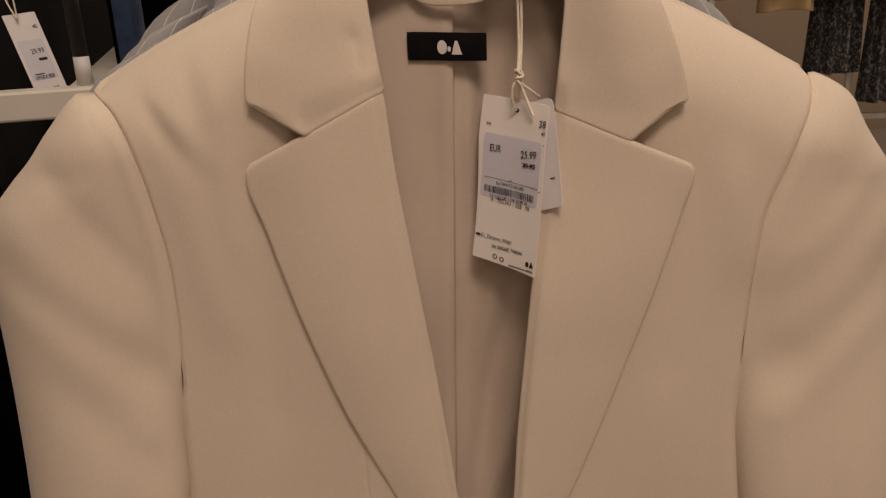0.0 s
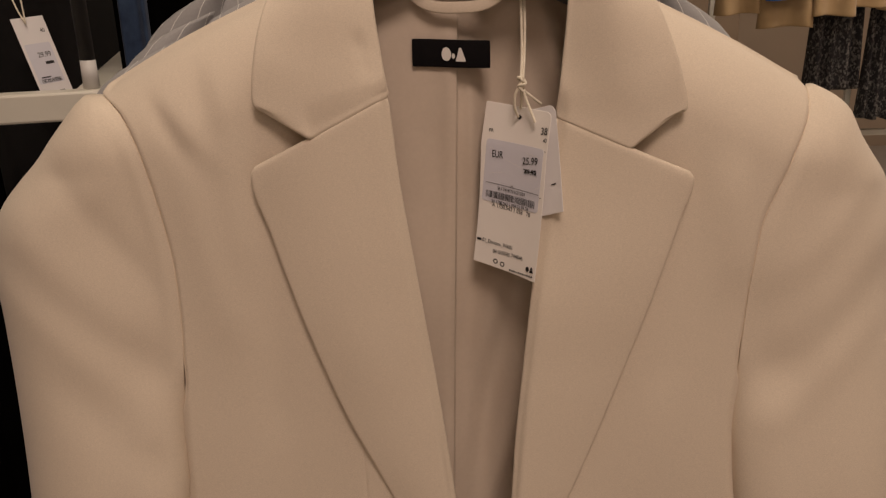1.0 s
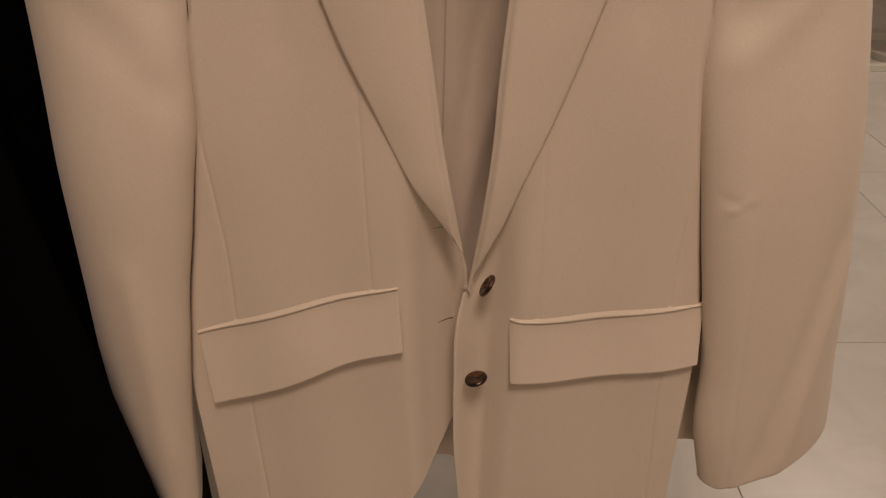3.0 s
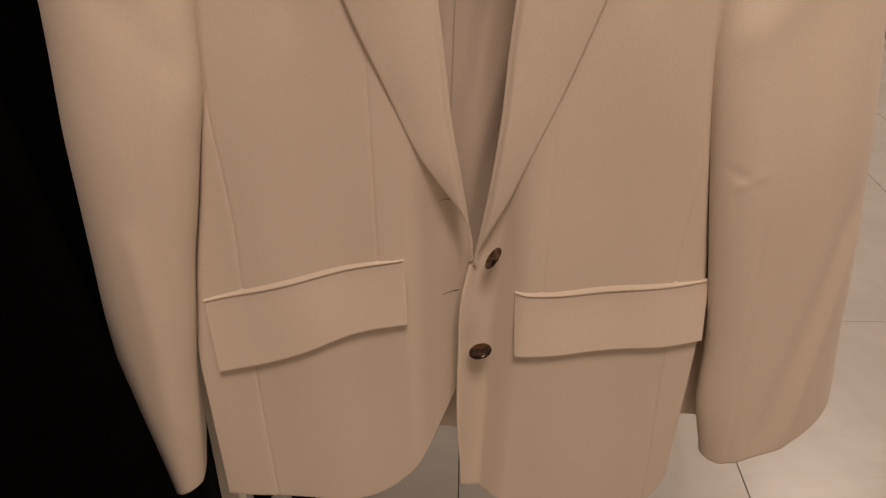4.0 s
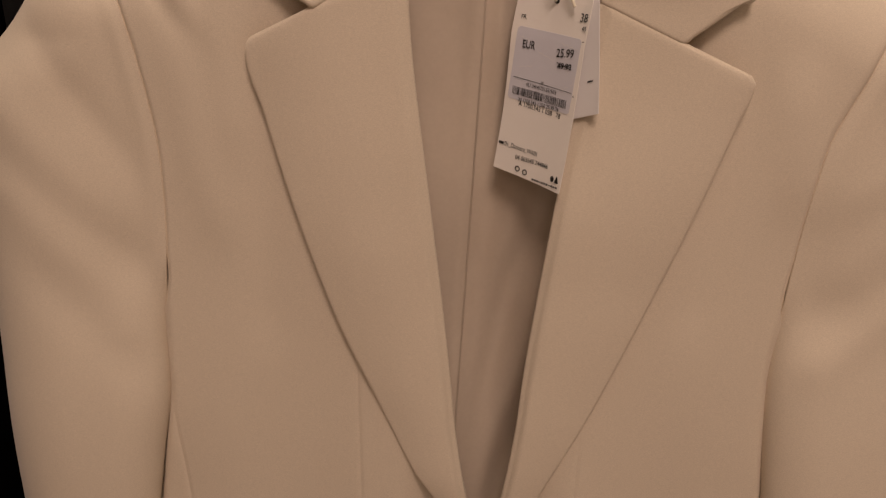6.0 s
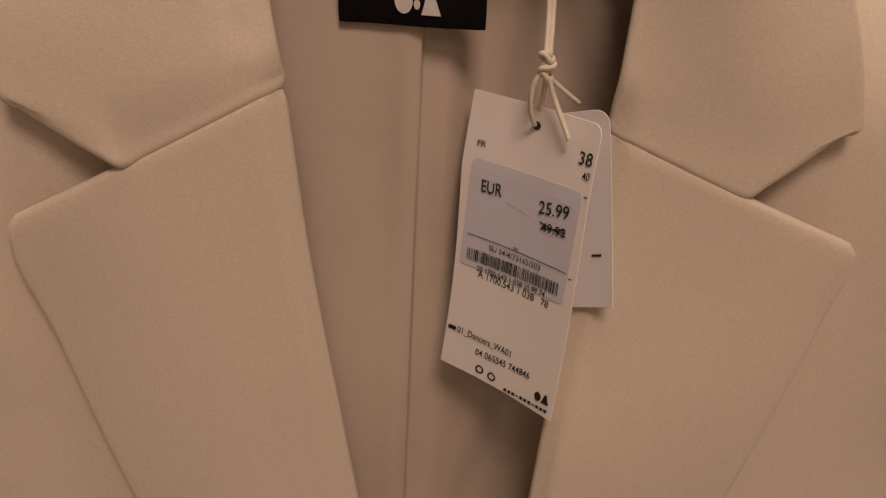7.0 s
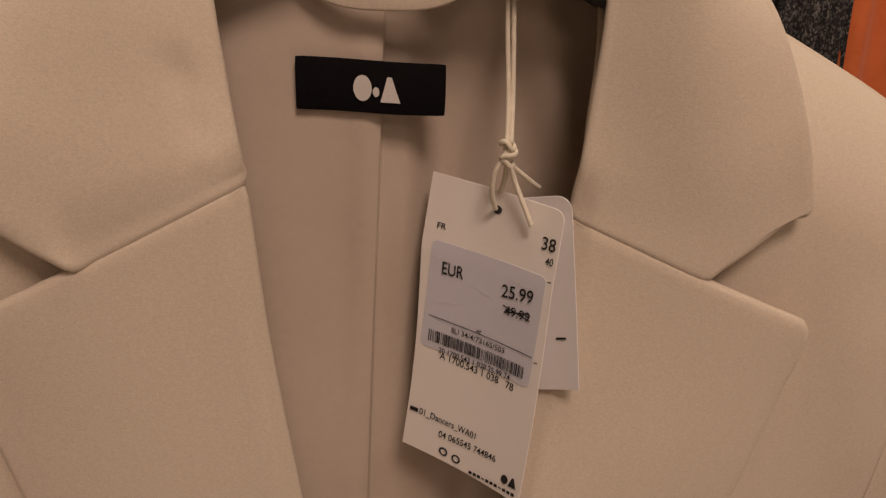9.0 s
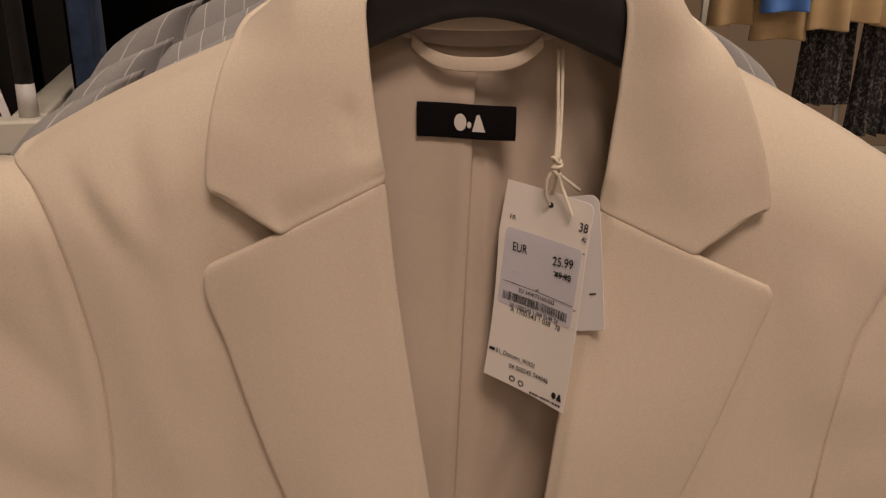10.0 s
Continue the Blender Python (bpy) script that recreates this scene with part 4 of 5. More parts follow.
def lettering(text, a0, b0, a1, b1, height, parent, name="print", lift=0.0004, at=tag_at):
    """Printed words from (a0, b0) to (a1, b1) along their foot; height is a share of the card's height."""
    cu = bpy.data.curves.new("words", "FONT")
    cu.body = text
    cu.offset = 0.007
    ob = new("words", cu)
    dg = bpy.context.evaluated_depsgraph_get()
    me = bpy.data.meshes.new_from_object(ob.evaluated_get(dg))
    co = np.array([v.co[:] for v in me.vertices])
    fs = [list(p.vertices) for p in me.polygons]
    bpy.data.objects.remove(ob)
    bpy.data.curves.remove(cu)
    bpy.data.meshes.remove(me)
    x = (co[:, 0] - co[:, 0].min()) / max(1e-6, co[:, 0].max() - co[:, 0].min())
    y = co[:, 1] / 0.70
    verts = [at(a0 + (a1 - a0) * u, b0 + (b1 - b0) * u - height * w, lift) for u, w in zip(x, y)]
    return mesh_part(name, verts, fs, INK, parent, "", False)


def strip(a0, b0, a1, b1, wide, parent, name="print_bar", lift=0.0004, mat=None, at=tag_at, steps=6):
    """A printed bar from (a0, b0) to (a1, b1), wide in shares of the card's height."""
    vs, fs = [], []
    for k in range(steps + 1):
        t = k / steps
        a, b = a0 + (a1 - a0) * t, b0 + (b1 - b0) * t
        vs += [at(a, b - wide / 2, lift), at(a, b + wide / 2, lift)]
    for k in range(steps):
        fs.append([2 * k, 2 * k + 1, 2 * k + 3, 2 * k + 2])
    return mesh_part(name, vs, fs, mat or INK, parent, "", False)


def price_tag():
    t = thing("price_tag", "cream card price tag with a lilac sticker, on a knotted cord", "price tag", (0.049, 0.47, 1.29))
    front = card(tag_at, "front_card", PAPER, t, "cream printed card", r=(0.0, 0.07, 0.0, 0.0))
    # punched hole: a flat dark disc on the card stands in for its shaded inside
    k = np.linspace(0, 2 * math.pi, 20, endpoint=False)
    mesh_part("punched_hole", [tag_at(0.521 + 0.032 * math.cos(a), 0.059 + 0.0135 * math.sin(a), 0.0003) for a in k], [list(range(20))], RUBBER, front, "", False)

    def stick_at(a, b, lift=0.0):
        p0 = (1 - b) * ((1 - a) * np.array((0.085, 0.218)) + a * np.array((0.955, 0.212))) + b * ((1 - a) * np.array((0.040, 0.603)) + a * np.array((0.930, 0.589)))
        return tag_at(p0[0], p0[1], 0.00025 + lift)
    sticker = card(stick_at, "sticker", STICKER, front, "lilac-grey price sticker", T=0.0001, r=(0.05, 0.05, 0.05, 0.05), asp=0.92)
    lettering("FR", 0.100, 0.177, 0.168, 0.174, 0.020, front)
    lettering("38", 0.880, 0.131, 0.978, 0.128, 0.040, front)
    lettering("40", 0.925, 0.174, 0.98, 0.171, 0.024, front)
    strip(0.965, 0.224, 0.99, 0.222, 0.004, front)
    strip(0.945, 0.495, 0.97, 0.493, 0.004, front)
    lettering("A 1700.543 1 038   78", 0.207, 0.628, 0.815, 0.624, 0.025, front, "print", 0.0002)
    lettering("01_Dancers_WA01", 0.105, 0.862, 0.582, 0.858, 0.024, front)
    strip(0.024, 0.853, 0.092, 0.852, 0.015, front)
    lettering("04 065545 744846", 0.286, 0.914, 0.770, 0.898, 0.024, front)
    # two small signs, the address and the mark as plain shapes
    for a, b in ((0.345, 0.962), (0.455, 0.966)):
        ring = [tag_at(a + 0.036 * math.cos(q), b + 0.0155 * math.sin(q), 0.0004) for q in k] + [tag_at(a + 0.023 * math.cos(q), b + 0.010 * math.sin(q), 0.0004) for q in k]
        mesh_part("print_sign", ring, [[j, (j + 1) % 20, 20 + (j + 1) % 20, 20 + j] for j in range(20)], INK, front, "", False)
    for q in range(11):
        a = 0.575 + 0.036 * q
        strip(a, 0.986 - 0.011 * q / 10, a + 0.026, 0.9855 - 0.011 * q / 10, 0.011 if q not in (3, 7) else 0.005, front)
    mesh_part("print_sign", [tag_at(0.866 + 0.028 * math.cos(q), 0.938 + 0.016 * math.sin(q), 0.0004) for q in k], [list(range(20))], INK, front, "", False)
    mesh_part("print_sign", [tag_at(a, b, 0.0004) for a, b in ((0.90, 0.953), (0.925, 0.917), (0.94, 0.917), (0.965, 0.951))], [[0, 1, 2, 3]], INK, front, "", False)
    up = 0.0007
    lettering("EUR", 0.180, 0.323, 0.345, 0.319, 0.042, sticker, "print", up)
    lettering("25.99", 0.645, 0.326, 0.882, 0.309, 0.042, sticker, "print", up)
    lettering("49.99", 0.683, 0.379, 0.875, 0.372, 0.031, sticker, "print", up)
    strip(0.665, 0.352, 0.878, 0.368, 0.0045, sticker, "strike_line", up)
    strip(0.675, 0.374, 0.868, 0.346, 0.0045, sticker, "strike_line", up)
    strip(0.100, 0.484, 0.930, 0.480, 0.003, sticker, "print_line", up)
    lettering("**", 0.480, 0.490, 0.520, 0.487, 0.020, sticker, "print", up)
    lettering("SU 34/4/73165/503", 0.285, 0.516, 0.715, 0.511, 0.019, sticker, "print", up)
    lettering("20 1700.543 1 038 25.99 74", 0.200, 0.605, 0.783, 0.591, 0.020, sticker, "print", up)
    # shallow wavy cuts across the sticker
    for a0, b0, a1, b1 in ((0.10, 0.262, 0.30, 0.278), (0.38, 0.318, 0.62, 0.345), (0.70, 0.250, 0.93, 0.262), (0.14, 0.425, 0.34, 0.400), (0.78, 0.475, 0.94, 0.430)):
        vs, fs = [], []
        for q in range(25):
            w = q / 24
            a, b = a0 + (a1 - a0) * w, b0 + (b1 - b0) * w + 0.006 * abs(math.sin(w * math.pi * 3))
            vs += [tag_at(a, b - 0.0009, up), tag_at(a, b + 0.0009, up)]
            if q:
                fs.append([2 * q - 2, 2 * q - 1, 2 * q + 1, 2 * q])
        mesh_part("sticker_cut", vs, fs, PAPER_BACK, sticker, "", False)
    rnd = random.Random(5)
    a = 0.108
    while a < 0.880:
        w = rnd.choice((0.0035, 0.0035, 0.007, 0.010))
        b = 0.533 - 0.010 * (a - 0.108) / 0.77
        vs = [tag_at(a, b, up), tag_at(a + w, b, up), tag_at(a + w, b + 0.042, up), tag_at(a, b + 0.042, up)]
        mesh_part("barcode_line", vs, [[0, 1, 2, 3]], INK, sticker, "", False)
        a += w + rnd.choice((0.0035, 0.005, 0.009))

    q0, q1, q2, q3 = (np.array(p) for p in ((0.0390, 0.4890, 1.3850), (0.0668, 0.4577, 1.3965), (0.0709, 0.4457, 1.3375), (0.0350, 0.4850, 1.3180)))

    def behind(a, b, lift=0.0):
        return (1 - b) * ((1 - a) * q0 + a * q1) + b * ((1 - a) * q3 + a * q2) + TAG_N * (lift - 0.0008 - 0.0004 * math.sin(3 * b))
    rear = card(behind, "rear_card", PAPER_BACK, t, "pale second card behind the first", r=(0.12, 0.12, 0.0, 0.0), asp=1.5)
    strip(0.86, 0.727, 0.93, 0.727, 0.012, rear, "print_bar", 0.0004, None, behind)

    # cord: two strands, a knot, a loop through the hole and loose ends
    R = 0.00078
    top = np.array((0.0515, 0.484, 1.4555))
    kn = np.array((0.0494, 0.4667, 1.4066))
    cord = []
    cord.append([top + (0.0008, 0, 0.001), (0.0526, 0.481, 1.440), (0.0518, 0.474, 1.423), kn + (0.0010, 0.000, 0.003)])
    cord.append([top + (-0.0010, 0, 0.0005), (0.0507, 0.481, 1.440), (0.0504, 0.474, 1.423), kn + (-0.0003, 0.000, 0.003)])
    hole = tag_at(0.521, 0.059, 0.0009)
    cord.append([kn + (-0.0012, 0, -0.001), kn + (-0.0034, 0.0006, -0.006), kn + (-0.0034, 0.0022, -0.0130), hole + (-0.0008, -0.0010, 0.0012), hole + (0.0, 0.0012, 0.0)])
    cord.append([kn + (0.0003, 0.0012, -0.003), kn + (0.0006, 0.0042, -0.009), kn + (0.0004, 0.0095, -0.0160)])
    cord.append([kn + (0.0009, -0.0010, -0.003), kn + (0.0030, -0.0012, -0.0090), kn + (0.0055, -0.0042, -0.0155), kn + (0.0073, -0.0062, -0.0205)])
    cord.append([kn + (0.0012, 0.0000, -0.003), kn + (0.0060, 0.0020, -0.0070), kn + (0.0120, 0.0050, -0.0118)])
    for pts in cord:
        v, f = tube(smooth_path([tuple(p) for p in pts], 10), R, 8)
        mesh_part("cord", v, f, CORD, t, "cream waxed cord")
    for cz, cx, tw, rr in ((0.0030, 0.0, 25, 0.0021), (0.0002, 0.0003, -30, 0.0023), (-0.0026, 0.0001, 20, 0.0018)):
        ring = []
        for q in np.linspace(0, 2 * math.pi, 22, endpoint=False):
            p = Matrix.Rotation(radians(tw), 3, "Y") @ Vector((rr * math.cos(q), rr * 0.8 * math.sin(q), 0.0006 * math.sin(2 * q)))
            ring.append(kn + np.array(p) + (cx, 0, cz))
        v, f = tube(ring, R * 1.05, 8, closed=True)
        mesh_part("knot_turn", v, f, CORD, t, "cream waxed cord")
    bm = bmesh.new()
    bmesh.ops.create_uvsphere(bm, u_segments=12, v_segments=8, radius=0.0017, matrix=Matrix.Translation(tuple(kn)) @ Matrix.Diagonal((1, 0.9, 1.9, 1)))
    part("knot_core", bm, CORD, t)


price_tag()


# ---------- grey pinstripe blazers behind ----------
def grey_blazer(x, y, z, lean):
    b = thing("blazer", "grey wool blazer with thin white pinstripes, hung behind the cream one", "blazer", (x, y, z - 0.66), "grey pinstripe blazers")
    n, m = 40, 90
    ang = np.linspace(0, 2 * math.pi, m, endpoint=False)
    top = spline([-0.23, -0.2, -0.1, -0.05, 0.0, 0.05, 0.1, 0.2, 0.23], [-0.075, -0.060, -0.012, 0.012, 0.02, 0.012, -0.012, -0.060, -0.075])
    V, UV = [], []
    s = np.linspace(0, 1, n)
    for i in range(n):
        for a in ang:
            ca, sa = math.cos(a), math.sin(a)
            px = 0.226 * math.copysign(abs(ca) ** 0.8, ca)
            py = 0.030 * math.copysign(abs(sa) ** 0.75, sa)
            zt = float(top(px)) - 0.0
            d = s[i] ** 1.3
            grow = math.sqrt(min(1, d / 0.06)) if d > 0 else 0
            pz = zt + (-0.66 - zt) * d
            wav = 0.004 * math.sin(px * 70 + i * 0.1 + y * 40) * min(1, d * 4)
            V.append((x + px, y + lean * px + py * (0.12 + 0.88 * grow) + wav, z + pz - 0.055 * max(px, 0.0)))
            UV.append(((px + 0.35 * py) / 0.0145, pz))
    F = grid_faces(n, m, 0, True, True) + [list(range(m)), [(n - 1) * m + j for j in range(m)][::-1]]
    mesh_part("body", V, F, PIN, b, "", True, UV)
    for sd in (-1, 1):
        V, UV = [], []
        n2, m2 = 40, 28
        for i in range(n2):
            t = i / (n2 - 1)
            if t < 0.2:
                q = t / 0.2
                cz = -0.058 - 0.085 * q ** 1.6
                cx = 0.206 + 0.036 * math.sin(q * math.pi / 2)
                r = 0.020 + 0.036 * math.sqrt(q)
            else:
                q = (t - 0.2) / 0.8
                cz, cx, r = -0.143 - 0.48 * q, 0.242 + 0.035 * q, 0.056 - 0.006 * q
            for k in range(m2):
                a = 2 * math.pi * k / m2
                px = sd * (cx + r * math.cos(a) * 0.85)
                py = 0.75 * r * math.sin(a)
                wav = 0.003 * math.sin(a * 3 + t * 18 + y * 30)
                V.append((x + px, y + lean * px + py + wav, z + cz - 0.055 * max(px, 0.0) - 0.4 * (r * math.cos(a) if t < 0.2 else 0)))
                UV.append(((k / m2 * 9.0), t))
        F = grid_faces(n2, m2, 0, sd < 0, True) + [list(range(m2))[::1 if sd > 0 else -1]]
        F.append([(n2 - 1) * m2 + j for j in range(m2)])
        mesh_part("sleeve", V, F, PIN, b, "", True, UV)
    # stand-up collar round the hanger neck
    rows = []
    for h, o in ((0.0, 0.0), (0.012, 0.004), (0.026, 0.008), (0.034, 0.010)):
        a = np.linspace(math.pi * 1.15, math.pi * -0.15, 26)
        rows.append(np.stack([x + (0.062 - o) * np.cos(a), y + 0.006 + 0.03 * np.sin(a) * 0.8, z + 0.0 + h + 0 * a], 1))
    v, f = pad(np.array(rows), 0.003, back=(0, 0.2, -1))
    mesh_part("collar", v, f, PIN, b, "", True, [(q[0] / 0.0145, q[2]) for q in v])
    return b


for gx, gy, gz, gl in ((0.010, 0.618, 1.480, 0.05), (0.010, 0.690, 1.494, 0.08), (0.008, 0.765, 1.516, 0.04)):
    grey_blazer(gx, gy, gz, gl)
    hanger(gy, gx, 1.4695, 0.185, "rail hangers")


# ---------- dark garments and the white frame beside the blazer ----------
def hanging_cloth(name, label, category, mat, x0, x1, z0, z1, y, deep, folds, seed, x0b=None, x1b=None, group="", slant=0.0):
    """A garment leg, skirt or length of cloth: a closed, folded shell hanging from z1 down to z0."""
    g = thing(name, label, category, ((x0 + x1) / 2, y, z0), group)
    n, m = 44, 96
    x0b, x1b = (x0 if x0b is None else x0b), (x1 if x1b is None else x1b)
    V = []
    for i in range(n):
        t = i / (n - 1)
        a0, a1 = x0 + (x0b - x0) * t, x1 + (x1b - x1) * t
        for k in range(m):
            a = 2 * math.pi * k / m
            ca, sa = math.cos(a), math.sin(a)
            u = math.copysign(abs(ca) ** 0.55, ca)
            px = (a0 + a1) / 2 + (a1 - a0) / 2 * u
            w = (0.25 + 0.75 * t) * math.sin(u * folds + seed + 0.6 * math.sin(t * 2 + seed))
            py = y + slant * (px - (x0 + x1) / 2) + deep * math.copysign(abs(sa) ** 0.7, sa) * (0.55 + 0.45 * t) + deep * 0.75 * w
            V.append((px, py, z1 + (z0 - z1) * t + 0.006 * math.sin(u * folds * 0.7 + seed) * t))
    F = grid_faces(n, m, 0, True, True) + [list(range(m)), [(n - 1) * m + j for j in range(m)][::-1]]
    mesh_part("cloth", V, F, mat, g)
    return g


def clip_hanger(g, x, y, z_top, half, rail_z):
    """The hanger a garment hangs by, as part of the garment."""
    v, f = tube([(x - half, y, z_top + 0.008), (x + half, y, z_top + 0.008)], 0.006, 10)
    b = mesh_part("hanger_bar", v, f, HANGER_BLACK, g, "black hanger bar")
    v, f = tube([(x, y, z_top + 0.008), (x, y, rail_z - 0.012)] + [(x, y - 0.012 + 0.012 * math.cos(a), rail_z + 0.012 * math.sin(a) - 0.001) for a in np.linspace(0, 3.6, 9)], 0.0016, 8)
    mesh_part("hook", v, f, STEEL, g, "steel hook")


def bar(name, a, b, wide, high, mat, parent):
    """A square steel tube from a to b."""
    a, b = Vector(a), Vector(b)
    d = (b - a)
    side = d.cross(Vector((0, 0, 1)))
    side = side.normalized() if side.length > 1e-6 else Vector((1, 0, 0))
    up = side.cross(d).normalized()
    bm = bmesh.new()
    M = Matrix((side, d.normalized(), up)).transposed().to_4x4()
    M.translation = (a + b) / 2
    bmesh.ops.create_cube(bm, size=1.0, matrix=M @ Matrix.Diagonal((wide, d.length, high, 1)))
    bmesh.ops.bevel(bm, geom=bm.edges[:], offset=min(wide, high) * 0.09, segments=2, profile=0.5, affect="EDGES")
    return part(name, bm, mat, parent, "", False)


def left_frame():
    g = thing("clothes_stand", "white steel clothes stand of square tube with a dark upright", "stand", (-0.6, 1.0, 0.0))
    c = (-0.3165, 0.748)
    zb = 1.3665
    far = c[1] - 0.33
    bar("front_tube", (-1.6, far - 0.006, zb), (c[0] + 0.016, c[1], zb), 0.026, 0.026, RACK_WHITE, g)
    bar("side_tube", (c[0] - 0.006, c[1] + 0.016, zb), (c[0] - 0.24, c[1] + 0.80, zb), 0.026, 0.026, RACK_WHITE, g)
    for x, y in ((-1.58, far), (c[0], c[1]), (c[0] - 0.244, c[1] + 0.804)):
        bar("leg", (x, y, 0.0), (x, y, zb - 0.0155), 0.028, 0.028, RACK_WHITE, g)
    bm = bmesh.new()
    bmesh.ops.create_cone(bm, cap_ends=True, segments=24, radius1=0.0074, radius2=0.0068, depth=0.026, matrix=Matrix.Translation((c[0] + 0.001, c[1] + 0.002, zb + 0.0255)))
    part("socket", bm, SOCKET, g, "grey-white plastic socket")
    v, f = tube([(c[0] + 0.001, c[1] + 0.002, zb + 0.0375), (c[0] + 0.001, c[1] + 0.002, 1.95)], 0.0066, 20)
    mesh_part("dark_upright", v, f, RUBBER, g, "matt black upright tube")
    v, f = tube([(-1.58, far + 0.002, zb + 0.014), (-1.58, far + 0.002, 1.95)], 0.0098, 20)
    mesh_part("dark_upright", v, f, RUBBER, g, "matt black upright tube")
    v, f = tube([(-1.6, c[1] + 0.10, 1.945), (-0.25, c[1] + 0.10, 1.945)], 0.011, 16)
    mesh_part("hanging_rail", v, f, RUBBER, g)
    v, f = tube([(c[0], c[1], 1.945), (c[0], c[1] + 0.115, 1.945)], 0.010, 16)
    mesh_part("rail_arm", v, f, RUBBER, g)
    v, f = tube([(-1.58, far, 1.945), (-1.58, c[1] + 0.115, 1.945)], 0.010, 16)
    mesh_part("rail_arm", v, f, RUBBER, g)
    return g


left_frame()
RAIL_Y = 0.865
for k, (xa, xb, yy, mt) in enumerate(((-0.47, -0.355, 0.845, BLACK_SOFT), (-0.62, -0.49, 0.87, BLACK_CLOTH), (-0.76, -0.60, 0.85, BLACK_CLOTH), (-0.90, -0.74, 0.87, BLACK_SOFT), (-1.08, -0.88, 0.86, BLACK_CLOTH), (-1.28, -1.05, 0.865, BLACK_CLOTH))):
    g = hanging_cloth("trousers", "black trousers hanging in folds from a clothes stand", "trousers", mt, xa, xb, 0.22, 1.86, yy, 0.020, 5.0 + k % 3, 1.3 * k, group="hanging black trousers")
    clip_hanger(g, (xa + xb) / 2, RAIL_Y, 1.86, 0.05, 1.957)
for k, (xa, xb, yy) in enumerate(((-0.56, -0.42, 0.98), (-0.60, -0.46, 1.08), (-0.62, -0.45, 1.05), (-0.80, -0.60, 1.1), (-1.05, -0.78, 1.12), (-1.4, -1.0, 1.1))):
    g = hanging_cloth("trousers", "black trousers hanging in folds from a clothes stand", "trousers", BLACK_CLOTH, xa, xb, 0.55, 1.90, yy, 0.022, 6.0, 0.9 * k + 0.4, group="hanging black trousers")
    clip_hanger(g, (xa + xb) / 2, yy, 1.90, 0.05, 1.957)
g = hanging_cloth("trousers", "long black trousers hanging behind the grey blazers", "trousers", BLACK_CLOTH, -0.355, -0.235, 0.22, 1.86, 0.935, 0.020, 5.0, 2.2, group="hanging black trousers")
clip_hanger(g, -0.28, 0.865, 1.86, 0.02, 1.957)
g = hanging_cloth("jeans", "dark blue denim jeans hanging folded behind the blazers", "jeans", DENIM, -0.330, -0.302, 0.7, 1.84, 0.885, 0.014, 3.0, 0.5)
clip_hanger(g, -0.316, 0.885, 1.84, 0.02, 1.957)
g = hanging_cloth("jeans", "faded blue denim jeans hanging among black trousers", "jeans", DENIM, -0.372, -0.352, 1.42, 1.84, 1.00, 0.012, 3.0, 1.5)
clip_hanger(g, -0.355, 1.00, 1.84, 0.015, 1.957)


def small_tag():
    """Price tag on the black trousers."""
    t = thing("price_tag", "white price tag with a sticker, tied to black trousers", "price tag", (-0.43, 0.815, 1.38))
    a0, a1, a2, a3 = (np.array(p) for p in ((-0.397, 0.785, 1.4410), (-0.3735, 0.800, 1.4435), (-0.351, 0.800, 1.352), (-0.3745, 0.785, 1.3485)))

    def at(a, b, lift=0.0):
        return (1 - b) * ((1 - a) * a0 + a * a1) + b * ((1 - a) * a3 + a * a2) + TAG_N * lift
    c = card(at, "front_card", PAPER_BACK, t, "white printed card", r=(0.02, 0.02, 0.0, 0.0))

    def st(a, b, lift=0.0):
        return at(0.10 + 0.80 * a, 0.26 + 0.40 * b, lift + 0.0003)
    s = card(st, "sticker", STICKER, c, "pale price sticker", T=0.0001, r=(0.05, 0.05, 0.05, 0.05), asp=1.0)
    lettering("40", 0.78, 0.16, 0.92, 0.16, 0.04, c, "print", 0.0006, at)
    lettering("29.99", 0.42, 0.40, 0.82, 0.40, 0.05, s, "print", 0.0009, at)
    strip(0.56, 0.46, 0.82, 0.46, 0.028, s, "print_bar", 0.0009, None, at)
    strip(0.25, 0.60, 0.55, 0.60, 0.012, s, "print_bar", 0.0009, None, at)
    rnd = random.Random(9)
    a = 0.22
    while a < 0.84:
        w = rnd.choice((0.008, 0.014, 0.02))
        mesh_part("barcode_line", [at(a, 0.615, 0.0009), at(a + w, 0.615, 0.0009), at(a + w, 0.655, 0.0009), at(a, 0.655, 0.0009)], [[0, 1, 2, 3]], INK, s, "", False)
        a += w + rnd.choice((0.008, 0.012, 0.018))
    strip(0.52, 0.79, 0.80, 0.79, 0.095, c, "print_sign", 0.0006, None, at)
    strip(0.30, 0.90, 0.46, 0.90, 0.012, c, "print_bar", 0.0006, None, at)
    strip(0.10, 0.965, 0.62, 0.965, 0.018, c, "print_bar", 0.0006, None, at)
    strip(0.78, 0.965, 0.92, 0.965, 0.022, c, "print_bar", 0.0006, None, at)
    for dx in (-0.004, 0.004):
        v, f = tube(smooth_path([(-0.3845, 0.788, 1.4365), (-0.390 + dx, 0.79, 1.460), (-0.402 + 2 * dx, 0.80, 1.52), (-0.402 + dx, 0.83, 1.58)], 8), 0.0008, 6)
        mesh_part("cord", v, f, CORD, t, "white cord")


